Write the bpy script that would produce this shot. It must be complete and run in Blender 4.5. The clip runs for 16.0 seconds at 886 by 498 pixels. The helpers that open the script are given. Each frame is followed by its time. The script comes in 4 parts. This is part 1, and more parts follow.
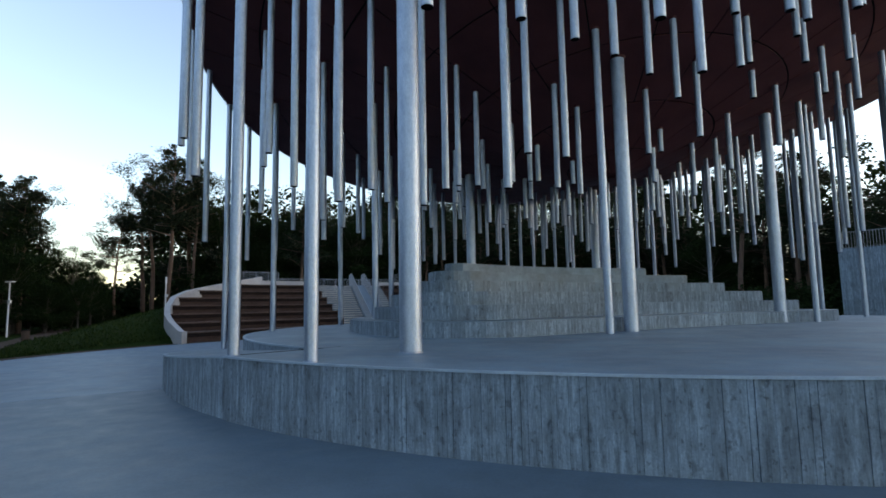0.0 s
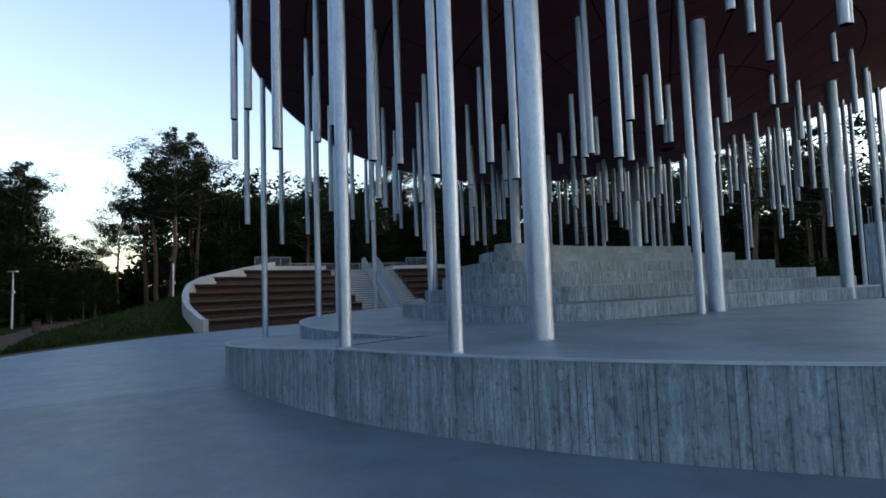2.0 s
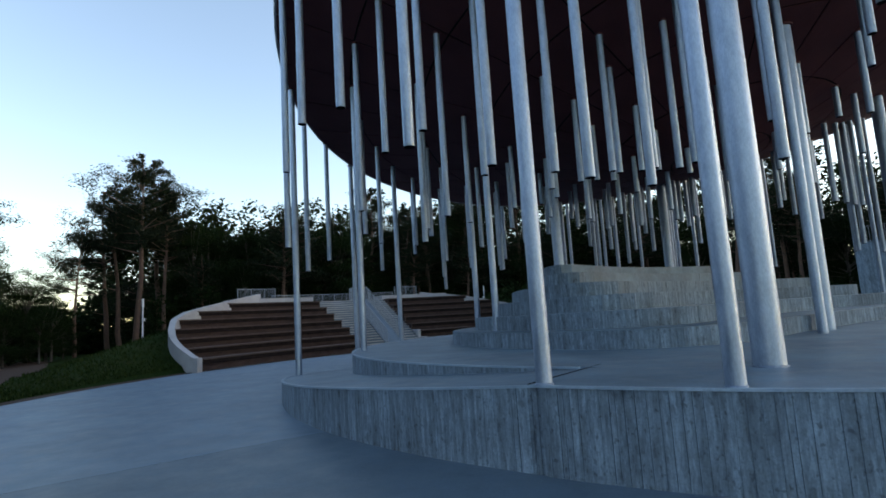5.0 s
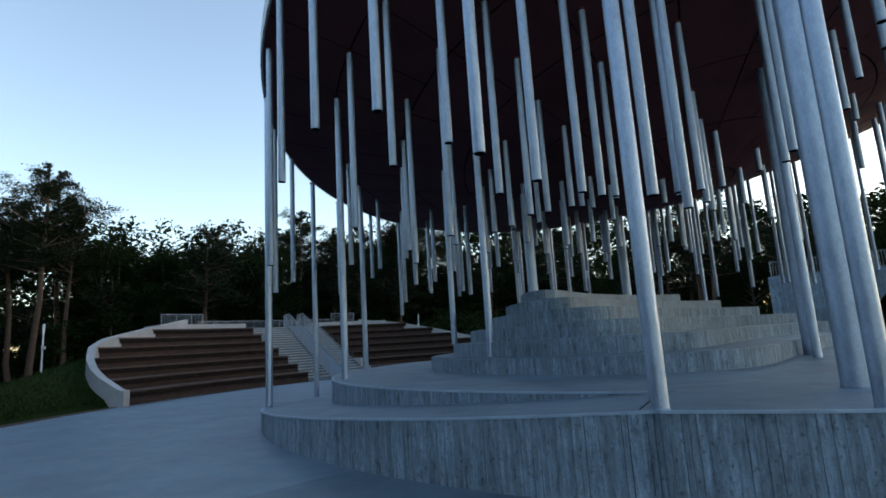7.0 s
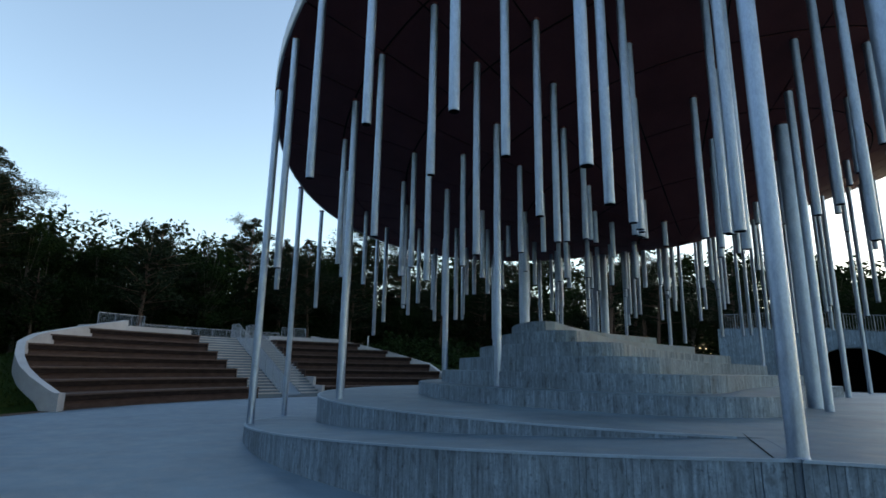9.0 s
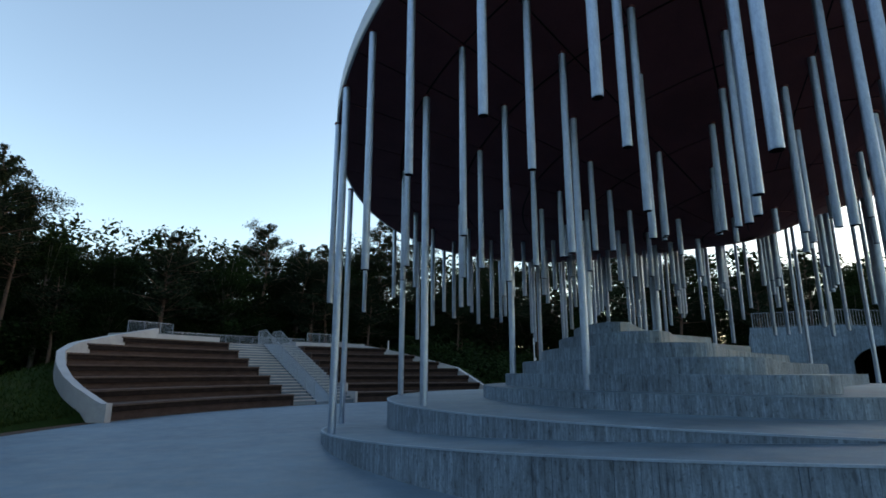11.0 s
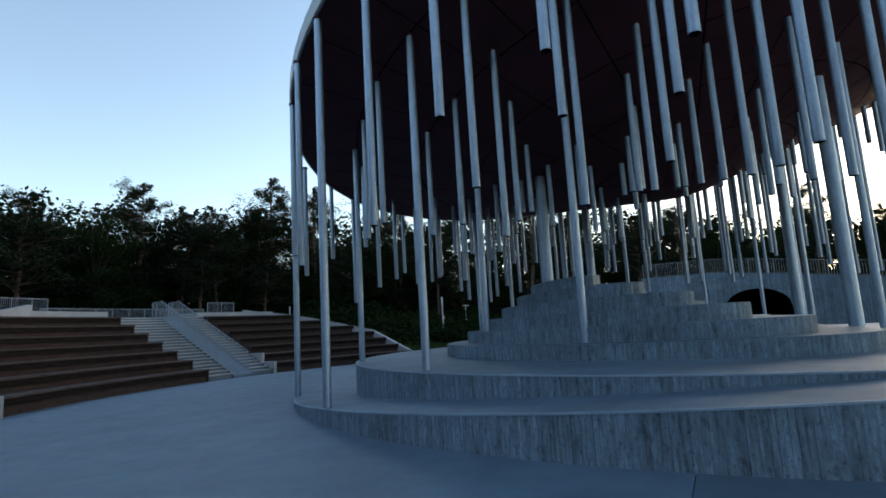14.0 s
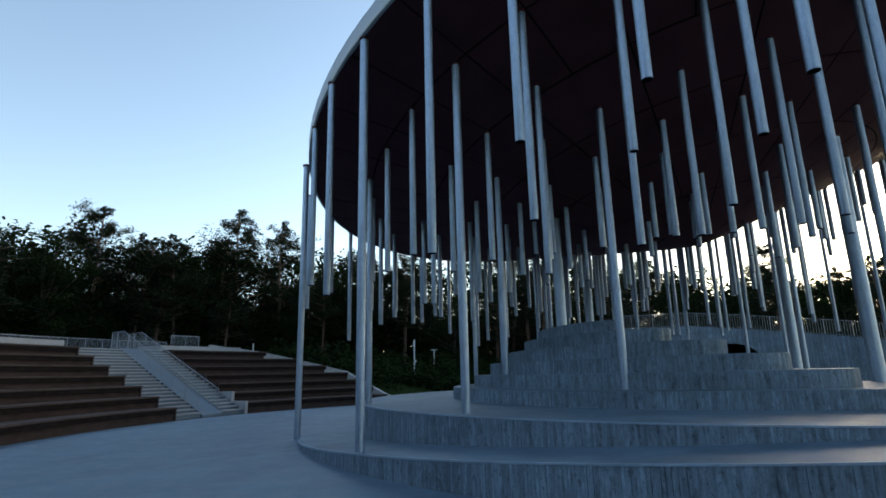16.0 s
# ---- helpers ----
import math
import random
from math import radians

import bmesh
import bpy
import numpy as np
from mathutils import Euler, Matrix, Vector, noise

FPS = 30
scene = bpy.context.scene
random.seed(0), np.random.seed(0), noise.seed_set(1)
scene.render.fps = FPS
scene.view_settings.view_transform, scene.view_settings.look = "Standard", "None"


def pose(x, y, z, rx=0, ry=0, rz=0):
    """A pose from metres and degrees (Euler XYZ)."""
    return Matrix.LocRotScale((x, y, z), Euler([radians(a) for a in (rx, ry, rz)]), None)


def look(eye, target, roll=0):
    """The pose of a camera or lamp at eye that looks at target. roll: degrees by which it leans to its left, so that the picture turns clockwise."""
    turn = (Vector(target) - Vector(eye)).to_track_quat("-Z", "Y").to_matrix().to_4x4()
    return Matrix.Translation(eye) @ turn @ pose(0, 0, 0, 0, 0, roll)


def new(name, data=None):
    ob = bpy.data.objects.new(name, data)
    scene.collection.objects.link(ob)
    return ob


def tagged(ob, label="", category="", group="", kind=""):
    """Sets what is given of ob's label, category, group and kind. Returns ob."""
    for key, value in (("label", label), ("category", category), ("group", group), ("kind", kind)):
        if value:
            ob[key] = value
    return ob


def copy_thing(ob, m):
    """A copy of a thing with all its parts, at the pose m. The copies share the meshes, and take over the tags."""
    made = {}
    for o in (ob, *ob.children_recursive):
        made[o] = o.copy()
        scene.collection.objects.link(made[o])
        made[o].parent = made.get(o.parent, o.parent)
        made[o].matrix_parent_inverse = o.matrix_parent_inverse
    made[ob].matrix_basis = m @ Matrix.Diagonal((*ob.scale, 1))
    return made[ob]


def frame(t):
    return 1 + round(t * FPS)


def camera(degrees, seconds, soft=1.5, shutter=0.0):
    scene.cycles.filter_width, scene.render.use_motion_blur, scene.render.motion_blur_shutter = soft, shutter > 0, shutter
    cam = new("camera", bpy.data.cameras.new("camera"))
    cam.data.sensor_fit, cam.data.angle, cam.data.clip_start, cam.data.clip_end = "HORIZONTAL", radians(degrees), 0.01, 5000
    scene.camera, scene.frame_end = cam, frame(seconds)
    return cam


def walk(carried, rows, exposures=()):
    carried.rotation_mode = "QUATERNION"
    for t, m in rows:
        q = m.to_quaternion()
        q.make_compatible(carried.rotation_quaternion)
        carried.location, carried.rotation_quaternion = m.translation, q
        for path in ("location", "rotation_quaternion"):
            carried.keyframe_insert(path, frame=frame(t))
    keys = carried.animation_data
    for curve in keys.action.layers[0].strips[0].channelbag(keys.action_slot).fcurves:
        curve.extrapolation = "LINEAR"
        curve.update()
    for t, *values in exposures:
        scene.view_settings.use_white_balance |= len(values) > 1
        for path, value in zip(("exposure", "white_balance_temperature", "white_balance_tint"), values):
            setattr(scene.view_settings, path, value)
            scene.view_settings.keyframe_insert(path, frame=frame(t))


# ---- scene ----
cam = camera(78.5, 16.0, 1.7)
PATH = [
    (0, (4.131, -0.058, 1.581), (3.696, 1.882, 1.793), -1.0),
    (0.5, (3.637, 0.029, 1.669), (3.196, 1.971, 1.847), -1.9),
    (1, (3.092, 0.078, 1.679), (2.687, 2.027, 1.878), -1.0),
    (1.5, (2.59, 0.279, 1.634), (2.136, 2.218, 1.809), -3.2),
    (2, (2.078, 0.364, 1.632), (1.673, 2.317, 1.78), -2.0),
    (2.5, (1.6, 0.513, 1.626), (1.356, 2.494, 1.754), -1.6),
    (3, (1.111, 0.76, 1.668), (0.859, 2.743, 1.745), -2.8),
    (3.5, (0.614, 0.89, 1.692), (0.411, 2.876, 1.81), -2.9),
    (4, (0.123, 1.078, 1.643), (-0.066, 3.06, 1.83), -6.2),
    (4.5, (-0.407, 1.248, 1.673), (-0.628, 3.224, 1.893), -5.2),
    (4.7, (-0.631, 1.244, 1.671), (-0.88, 3.215, 1.903), -3.9),
    (6.8, (-2.799, 1.641, 1.678), (-2.819, 3.612, 2.013), -3.9),
    (7, (-2.932, 1.76, 1.687), (-2.858, 3.73, 2.025), -3.5),
    (7.5, (-3.336, 1.952, 1.666), (-3.011, 3.89, 2.041), -0.7),
    (8, (-3.724, 2.216, 1.625), (-3.375, 4.146, 2.017), -0.7),
    (8.5, (-4.115, 2.487, 1.673), (-3.822, 4.426, 2.065), -0.6),
    (9, (-4.655, 2.569, 1.649), (-4.367, 4.501, 2.079), 1.0),
    (9.2, (-4.851, 2.628, 1.642), (-4.54, 4.556, 2.074), 1.4),
    (11.3, (-6.694, 3.47, 1.643), (-6.412, 5.398, 2.095), -0.0),
    (11.5, (-6.841, 3.553, 1.686), (-6.568, 5.479, 2.149), 0.2),
    (12, (-7.283, 3.697, 1.7), (-6.986, 5.613, 2.19), 0.1),
    (12.5, (-7.712, 3.957, 1.675), (-7.356, 5.868, 2.147), -2.1),
    (13, (-8.167, 4.228, 1.676), (-7.683, 6.147, 1.965), 0.0),
    (13.5, (-8.488, 4.538, 1.739), (-7.814, 6.407, 1.967), -1.5),
    (14, (-8.819, 4.842, 1.741), (-8.098, 6.684, 2.034), -3.3),
    (14.5, (-9.196, 5.157, 1.706), (-8.288, 6.913, 2.003), -1.4),
    (15, (-9.435, 5.47, 1.662), (-8.434, 7.18, 1.934), -1.9),
    (15.5, (-9.729, 5.892, 1.707), (-8.827, 7.647, 2.035), -4.1),
    (16, (-10.231, 6.155, 1.684), (-9.369, 7.903, 2.132), -1.3),
]
walk(cam, [(t, look(eye, target, roll)) for t, eye, target, roll in PATH], [(0, 1.79, 7750, 18), (4, 1.77, 7650, 17), (9, 1.66, 7550, 12), (16, 1.55, 7450, 12)])

# ---------------------------------------------------------------- world and light
SUN_AZ = radians(20)          # towards the afterglow, from +x counter-clockwise
world = bpy.data.worlds.new("dusk_sky")
scene.world = world
world.use_nodes = True
wn = world.node_tree
sky = wn.nodes.new("ShaderNodeTexSky")
sky.sky_type = "NISHITA"
sky.sun_disc = False
sky.sun_elevation = radians(11)
sky.sun_rotation = radians(90) - SUN_AZ
sky.altitude = 100
sky.air_density = 1.0
sky.dust_density = 0.5
sky.ozone_density = 1.75
wn.links.new(sky.outputs["Color"], wn.nodes["Background"].inputs["Color"])
wn.nodes["Background"].inputs["Strength"].default_value = 0.15
sun = new("sun", bpy.data.lights.new("sun", "SUN"))
sun.data.energy = 0.06
sun.data.angle = radians(30)
sun.data.color = (1.0, 0.9, 0.8)
sun.matrix_world = look((30 * math.cos(SUN_AZ), 30 * math.sin(SUN_AZ), 9), (0, 0, 0))


# ---------------------------------------------------------------- materials
def material(name, base, rough=0.7, metal=0.0, spec=0.5):
    m = bpy.data.materials.new(name)
    m.use_nodes = True
    b = m.node_tree.nodes["Principled BSDF"]
    b.inputs["Base Color"].default_value = (*base, 1)
    b.inputs["Roughness"].default_value = rough
    b.inputs["Metallic"].default_value = metal
    b.inputs["Specular IOR Level"].default_value = spec
    return m


def node(m, kind, **values):
    n = m.node_tree.nodes.new(kind)
    for key, value in values.items():
        n.inputs[key].default_value = value
    return n


def link(m, a, b):
    m.node_tree.links.new(a, b)


def coords(m, scale=(1, 1, 1), space="Object"):
    c = m.node_tree.nodes.new("ShaderNodeTexCoord")
    mp = node(m, "ShaderNodeMapping", Scale=scale)
    link(m, c.outputs[space], mp.inputs["Vector"])
    return mp.outputs["Vector"]


def noise_tex(m, vec, scale, detail=4.0, rough=0.55):
    n = node(m, "ShaderNodeTexNoise", Scale=scale, Detail=detail, Roughness=rough)
    link(m, vec, n.inputs["Vector"])
    return n.outputs["Fac"]


def ramp(m, fac, stops):
    r = m.node_tree.nodes.new("ShaderNodeValToRGB")
    els = r.color_ramp.elements
    while len(els) < len(stops):
        els.new(0.5)
    for el, (pos, col) in zip(els, stops):
        el.position = pos
        el.color = (*col, 1)
    link(m, fac, r.inputs["Fac"])
    return r.outputs["Color"]


def mix(m, fac, a, b, mode="MIX"):
    n = m.node_tree.nodes.new("ShaderNodeMix")
    n.data_type = "RGBA"
    n.blend_type = mode
    for sock, val in ((n.inputs[0], fac), (n.inputs[6], a), (n.inputs[7], b)):
        if isinstance(val, bpy.types.NodeSocket):
            link(m, val, sock)
        else:
            sock.default_value = val
    return n.outputs[2]


def base_of(m, col):
    link(m, col, m.node_tree.nodes["Principled BSDF"].inputs["Base Color"])


def bump(m, fac, strength=0.3, dist=0.01):
    b = node(m, "ShaderNodeBump", Strength=strength, Distance=dist)
    link(m, fac, b.inputs["Height"])
    link(m, b.outputs["Normal"], m.node_tree.nodes["Principled BSDF"].inputs["Normal"])


def grey(v, tint=(1, 1, 1)):
    return tuple(v * t for t in tint)


COOL = (0.7, 1.0, 1.27)      # blue cast of the sky light, put into the concrete's grey


def board_concrete(name, lo, hi):
    """Board-marked concrete: upright streaks, blotches, pores."""
    m = material(name, grey(0.3), 0.85)
    v1 = coords(m, (20, 20, 2.4))
    v2 = coords(m, (1, 1, 1))
    streak = noise_tex(m, v1, 1.1, 6, 0.7)
    blot = noise_tex(m, v2, 1.1, 5, 0.6)
    fine = noise_tex(m, v2, 45, 3, 0.6)
    col = ramp(m, streak, [(0.34, grey(lo, COOL)), (0.5, grey((lo + hi) / 2, COOL)), (0.66, grey(hi * 1.1, COOL))])
    col = mix(m, 0.3, col, ramp(m, blot, [(0.35, grey(lo * 0.85, COOL)), (0.65, grey(hi * 1.1, COOL))]), "MIX")
    col = mix(m, 0.35, col, ramp(m, fine, [(0.3, grey(0.35)), (0.7, grey(0.75))]), "OVERLAY")
    tone = ramp(m, noise_tex(m, coords(m, (9, 9, 0.15)), 1.0, 2, 0.5), [(0.4, grey(0.26)), (0.6, grey(0.68))])
    col = mix(m, 0.4, col, tone, "OVERLAY")
    dabs = noise_tex(m, coords(m, (20, 20, 4.5)), 1.3, 4, 0.6)
    col = mix(m, 0.5, col, ramp(m, dabs, [(0.36, grey(0.22)), (0.46, grey(0.5)), (0.56, grey(0.5)), (0.66, grey(0.74))]), "OVERLAY")
    wash = ramp(m, noise_tex(m, coords(m, (0.9, 0.9, 1.6)), 0.8, 7, 0.7), [(0.36, grey(0.3)), (0.5, grey(0.5)), (0.64, grey(0.66))])
    col = mix(m, 0.4, col, wash, "OVERLAY")
    pores = ramp(m, noise_tex(m, coords(m, (1, 1, 0.7)), 22, 2, 0.5), [(0.3, grey(0.2)), (0.38, grey(0.5))])
    col = mix(m, 0.7, col, pores, "OVERLAY")
    knots = ramp(m, noise_tex(m, coords(m, (5, 5, 3)), 1.6, 3, 0.5), [(0.61, grey(0.5)), (0.7, grey(0.2))])
    col = mix(m, 0.6, col, knots, "OVERLAY")
    base_of(m, col)
    bump(m, streak, 0.35, 0.01)
    return m


def slab_concrete(name, lo, hi, scale=0.25, cloudy=1.0, tint=COOL):
    """Trowelled slab: broad clouds, faint trails, fine grain."""
    m = material(name, grey(0.3), 0.5, 0, 0.5)
    v = coords(m)
    cloud = noise_tex(m, v, scale, 6, 0.6)
    fine = noise_tex(m, v, 30, 4, 0.6)
    mid = noise_tex(m, v, 2.3, 5, 0.65)
    col = ramp(m, cloud, [(0.3, grey(lo, tint)), (0.7, grey(hi, tint))])
    col = mix(m, 0.6 * cloudy, col, ramp(m, mid, [(0.3, grey(0.3)), (0.7, grey(0.68))]), "OVERLAY")
    col = mix(m, 0.35, col, ramp(m, fine, [(0.3, grey(0.35)), (0.7, grey(0.65))]), "OVERLAY")
    trail = noise_tex(m, coords(m, (0.8, 1.0, 1)), 0.8, 8, 0.72)
    col = mix(m, 0.5 * cloudy, col, ramp(m, trail, [(0.38, grey(0.28)), (0.62, grey(0.66))]), "OVERLAY")
    base_of(m, col)
    rr = ramp(m, mid, [(0.3, grey(0.38)), (0.7, grey(0.58))])
    link(m, rr, m.node_tree.nodes["Principled BSDF"].inputs["Roughness"])
    bump(m, fine, 0.08, 0.004)
    return m


BOARD = board_concrete("board_marked_concrete", 0.118, 0.242)
# floor tints bluer still, for the sky that the slabs reflect
SLAB = slab_concrete("stage_slab", 0.15, 0.215, 0.5, 1.0, (0.62, 1.0, 1.32))
PLAZA = slab_concrete("plaza_slab", 0.11, 0.146, 0.22, 0.6, (0.64, 1.0, 1.3))
PLAZA_LIGHT = slab_concrete("newer_plaza_slab", 0.15, 0.195, 0.22, 0.7, (0.63, 1.0, 1.32))
PALE = slab_concrete("pale_concrete", 0.27, 0.34, 0.8, 0.35, (1.0, 1.0, 1.02))
# paler than the slab: sky light on the rounded edges, put into the colour
EDGE = slab_concrete("sky_lit_edge", 0.28, 0.36, 1.5, 0.5)

STEEL = material("galvanised_steel", grey(0.62), 0.42, 0.97)
_v = coords(STEEL, (1, 1, 0.35))
_n = noise_tex(STEEL, _v, 9, 4, 0.6)
_f = noise_tex(STEEL, _v, 60, 2, 0.5)
_c = ramp(STEEL, _n, [(0.3, (0.26, 0.33, 0.42)), (0.7, (0.39, 0.475, 0.59))])
base_of(STEEL, mix(STEEL, 0.3, _c, ramp(STEEL, _f, [(0.35, grey(0.4)), (0.65, grey(0.62))]), "OVERLAY"))
link(STEEL, ramp(STEEL, _n, [(0.3, grey(0.44)), (0.7, grey(0.58))]), STEEL.node_tree.nodes["Principled BSDF"].inputs["Roughness"])

DARK = material("tube_bore", grey(0.012), 0.9, 0, 0.05)
SOFFIT = material("dark_red_panel", (0.07, 0.018, 0.018), 0.65, 0, 0.12)
_v = coords(SOFFIT)
_n = noise_tex(SOFFIT, _v, 0.7, 5)
_f = noise_tex(SOFFIT, _v, 25, 3)
_c = ramp(SOFFIT, _n, [(0.3, (0.085, 0.028, 0.031)), (0.7, (0.12, 0.04, 0.044))])
base_of(SOFFIT, mix(SOFFIT, 0.3, _c, ramp(SOFFIT, _f, [(0.3, grey(0.4)), (0.7, grey(0.6))]), "OVERLAY"))

FASCIA = material("fascia_sheet", (0.42, 0.44, 0.46), 0.5, 0.5)
WOOD = material("brown_seat_boards", (0.12, 0.075, 0.055), 0.75, 0, 0.2)
_v = coords(WOOD)
_n = noise_tex(WOOD, _v, 1.5, 6, 0.65)
_f = noise_tex(WOOD, _v, 35, 3)
_c = ramp(WOOD, _n, [(0.3, (0.048, 0.033, 0.029)), (0.7, (0.088, 0.062, 0.054))])
base_of(WOOD, mix(WOOD, 0.4, _c, ramp(WOOD, _f, [(0.3, grey(0.36)), (0.7, grey(0.64))]), "OVERLAY"))
bump(WOOD, _f, 0.2, 0.004)
LAMP_STEEL = material("lamp_steel", (0.6, 0.62, 0.64), 0.45, 0.5)
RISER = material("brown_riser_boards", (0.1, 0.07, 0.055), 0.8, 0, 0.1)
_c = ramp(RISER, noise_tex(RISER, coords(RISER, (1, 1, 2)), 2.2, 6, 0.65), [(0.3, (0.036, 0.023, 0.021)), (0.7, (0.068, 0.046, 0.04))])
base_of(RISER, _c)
# near-black colour that paints the shade under the overhanging seats
SEAT_SHADE = material("seat_shade_strip", (0.02, 0.014, 0.012), 0.85, 0, 0.08)
base_of(SEAT_SHADE, ramp(SEAT_SHADE, noise_tex(SEAT_SHADE, coords(SEAT_SHADE, (1, 1, 3)), 3.0, 5, 0.65), [(0.3, (0.009, 0.006, 0.006)), (0.7, (0.026, 0.018, 0.016))]))
RAILING = material("rail_steel", (0.25, 0.28, 0.32), 0.45, 0.7)

GRASS = material("turf", (0.05, 0.09, 0.025), 0.95, 0, 0.03)
_v = coords(GRASS)
_n = noise_tex(GRASS, _v, 0.35, 6, 0.65)
_f = noise_tex(GRASS, _v, 9, 5, 0.7)
_c = ramp(GRASS, _n, [(0.3, (0.01, 0.021, 0.005)), (0.55, (0.017, 0.031, 0.008)), (0.75, (0.026, 0.028, 0.011))])
base_of(GRASS, mix(GRASS, 0.7, _c, ramp(GRASS, _f, [(0.3, grey(0.3)), (0.7, grey(0.7))]), "OVERLAY"))
bump(GRASS, _f, 0.8, 0.06)
SOIL = material("reddish_grit", (0.16, 0.11, 0.09), 0.95, 0, 0.05)
_v = coords(SOIL)
_f = noise_tex(SOIL, _v, 12, 5, 0.7)
base_of(SOIL, ramp(SOIL, _f, [(0.3, (0.055, 0.038, 0.03)), (0.7, (0.1, 0.07, 0.056))]))


# ---------------------------------------------------------------- geometry helpers
CX, CY = 5.75, 18.58          # the axis of the pavilion


def mesh_of(name, verts, faces, mat, smooth=False):
    me = bpy.data.meshes.new(name)
    me.from_pydata([tuple(v) for v in verts], [], faces)
    for m in (mat if isinstance(mat, (list, tuple)) else [mat]):
        me.materials.append(m)
    if smooth:
        me.polygons.foreach_set("use_smooth", [True] * len(me.polygons))
    me.update()
    return me


def child(name, me, parent, label=""):
    ob = new(name, me)
    ob.parent = parent
    if label:
        ob["label"] = label
    return ob


def empty(name, loc=(0, 0, 0)):
    ob = new(name)
    ob.location = loc
    ob.empty_display_size = 0.2
    return ob


def part(name, bm, mat, parent, label="", smooth=False):
    me = bpy.data.meshes.new(name)
    bm.to_mesh(me)
    bm.free()
    for m in (mat if isinstance(mat, (list, tuple)) else [mat]):
        me.materials.append(m)
    if smooth:
        me.polygons.foreach_set("use_smooth", [True] * len(me.polygons))
    return child(name, me, parent, label)


def pt(r, a, z=0.0):
    a = radians(a)
    return (CX + r * math.cos(a), CY + r * math.sin(a), z)


def sector(r0, r1, a0, a1, z0, z1, n):
    """A closed ring sector about the axis; each of r0, r1, z0, z1 a number or a function of the angle."""
    f = [q if callable(q) else (lambda a, q=q: q) for q in (r0, r1, z0, z1)]
    V, Q = [], []
    for i in range(n + 1):
        a = a0 + (a1 - a0) * i / n
        V += [pt(f[0](a), a, f[2](a)), pt(f[1](a), a, f[2](a)), pt(f[1](a), a, f[3](a)), pt(f[0](a), a, f[3](a))]
    for i in range(n):
        b, c = 4 * i, 4 * i + 4
        Q += [(b, b + 1, c + 1, c), (b + 1, b + 2, c + 2, c + 1), (b + 2, b + 3, c + 3, c + 2), (b + 3, b, c, c + 3)]
    Q += [(0, 3, 2, 1), (4 * n, 4 * n + 1, 4 * n + 2, 4 * n + 3)]
    return V, Q


def ring_piece(r0, r1, a0, a1, b0, b1, z0, z1, n):
    """A ring sector whose ends lean: angles a0 to a1 on the inner side, b0 to b1 on the outer."""
    V, Q = [], []
    for i in range(n + 1):
        a, b = a0 + (a1 - a0) * i / n, b0 + (b1 - b0) * i / n
        V += [pt(r0, a, z0), pt(r1, b, z0), pt(r1, b, z1), pt(r0, a, z1)]
    for i in range(n):
        b, c = 4 * i, 4 * i + 4
        Q += [(b, b + 1, c + 1, c), (b + 1, b + 2, c + 2, c + 1), (b + 2, b + 3, c + 3, c + 2), (b + 3, b, c, c + 3)]
    Q += [(0, 3, 2, 1), (4 * n, 4 * n + 1, 4 * n + 2, 4 * n + 3)]
    return V, Q


def boards(outline, z0, z1, width=0.1, depth=0.004, seed=1):
    """Upright board prints along an outline of (x, y) corners, one joined skin: boards of uneven width, each proud by its own few millimetres, with thin sunk joints."""
    rnd = random.Random(seed)
    f0, f1 = (q if callable(q) else (lambda x, y, q=q: q) for q in (z0, z1))
    cum = [0.0]
    for (xa, ya), (xb, yb) in zip(outline, outline[1:]):
        cum.append(cum[-1] + math.hypot(xb - xa, yb - ya))
    xs, ys = [p[0] for p in outline], [p[1] for p in outline]
    run, cuts = 0.0, []
    while run < cum[-1]:
        w = width * rnd.uniform(0.6, 1.45)
        d, g = rnd.uniform(0, depth), rnd.choice((0.001, 0.002, 0.003, 0.005, 0.007))
        end = min(run + w, cum[-1])
        cuts += [(run, d), (max(run, end - g), d), (max(run, end - g), -0.018), (end, -0.018)]
        run = end
    V, Q = [], []
    for u, d in cuts:
        x, y = float(np.interp(u, cum, xs)), float(np.interp(u, cum, ys))
        x2, y2 = float(np.interp(u + 0.01, cum, xs)), float(np.interp(u + 0.01, cum, ys))
        x1, y1 = float(np.interp(u - 0.01, cum, xs)), float(np.interp(u - 0.01, cum, ys))
        L = math.hypot(x2 - x1, y2 - y1) or 1.0
        x, y = x + (y2 - y1) / L * d, y - (x2 - x1) / L * d
        V += [(x, y, f0(x, y)), (x, y, f1(x, y))]
    for i in range(len(cuts) - 1):
        Q.append((2 * i, 2 * i + 2, 2 * i + 3, 2 * i + 1))
    return V, Q


def box_bm(bm, x0, x1, y0, y1, z0, z1):
    v = [bm.verts.new(p) for p in ((x0, y0, z0), (x1, y0, z0), (x1, y1, z0), (x0, y1, z0), (x0, y0, z1), (x1, y0, z1), (x1, y1, z1), (x0, y1, z1))]
    for q in ((0, 3, 2, 1), (4, 5, 6, 7), (0, 1, 5, 4), (1, 2, 6, 5), (2, 3, 7, 6), (3, 0, 4, 7)):
        bm.faces.new([v[i] for i in q])


# ---------------------------------------------------------------- ground and plaza
STAGE_Z, R_OUT, R_IN = 0.91, 13.15, 11.45
RAMP_A0, RAMP_A1 = 164.0, 240.5


def ramp_z(a):
    return max(0.02, STAGE_Z * (a - RAMP_A0) / (RAMP_A1 - RAMP_A0))


def end_left(r):
    """Angle at which the seating ends on its open side."""
    return float(np.interp(r, [22, 23, 23.8, 24.8, 26.1, 27.0, 28.3, 29.5], [163.6, 163.2, 162.5, 161.0, 158.5, 155.6, 149.0, 143.0]))


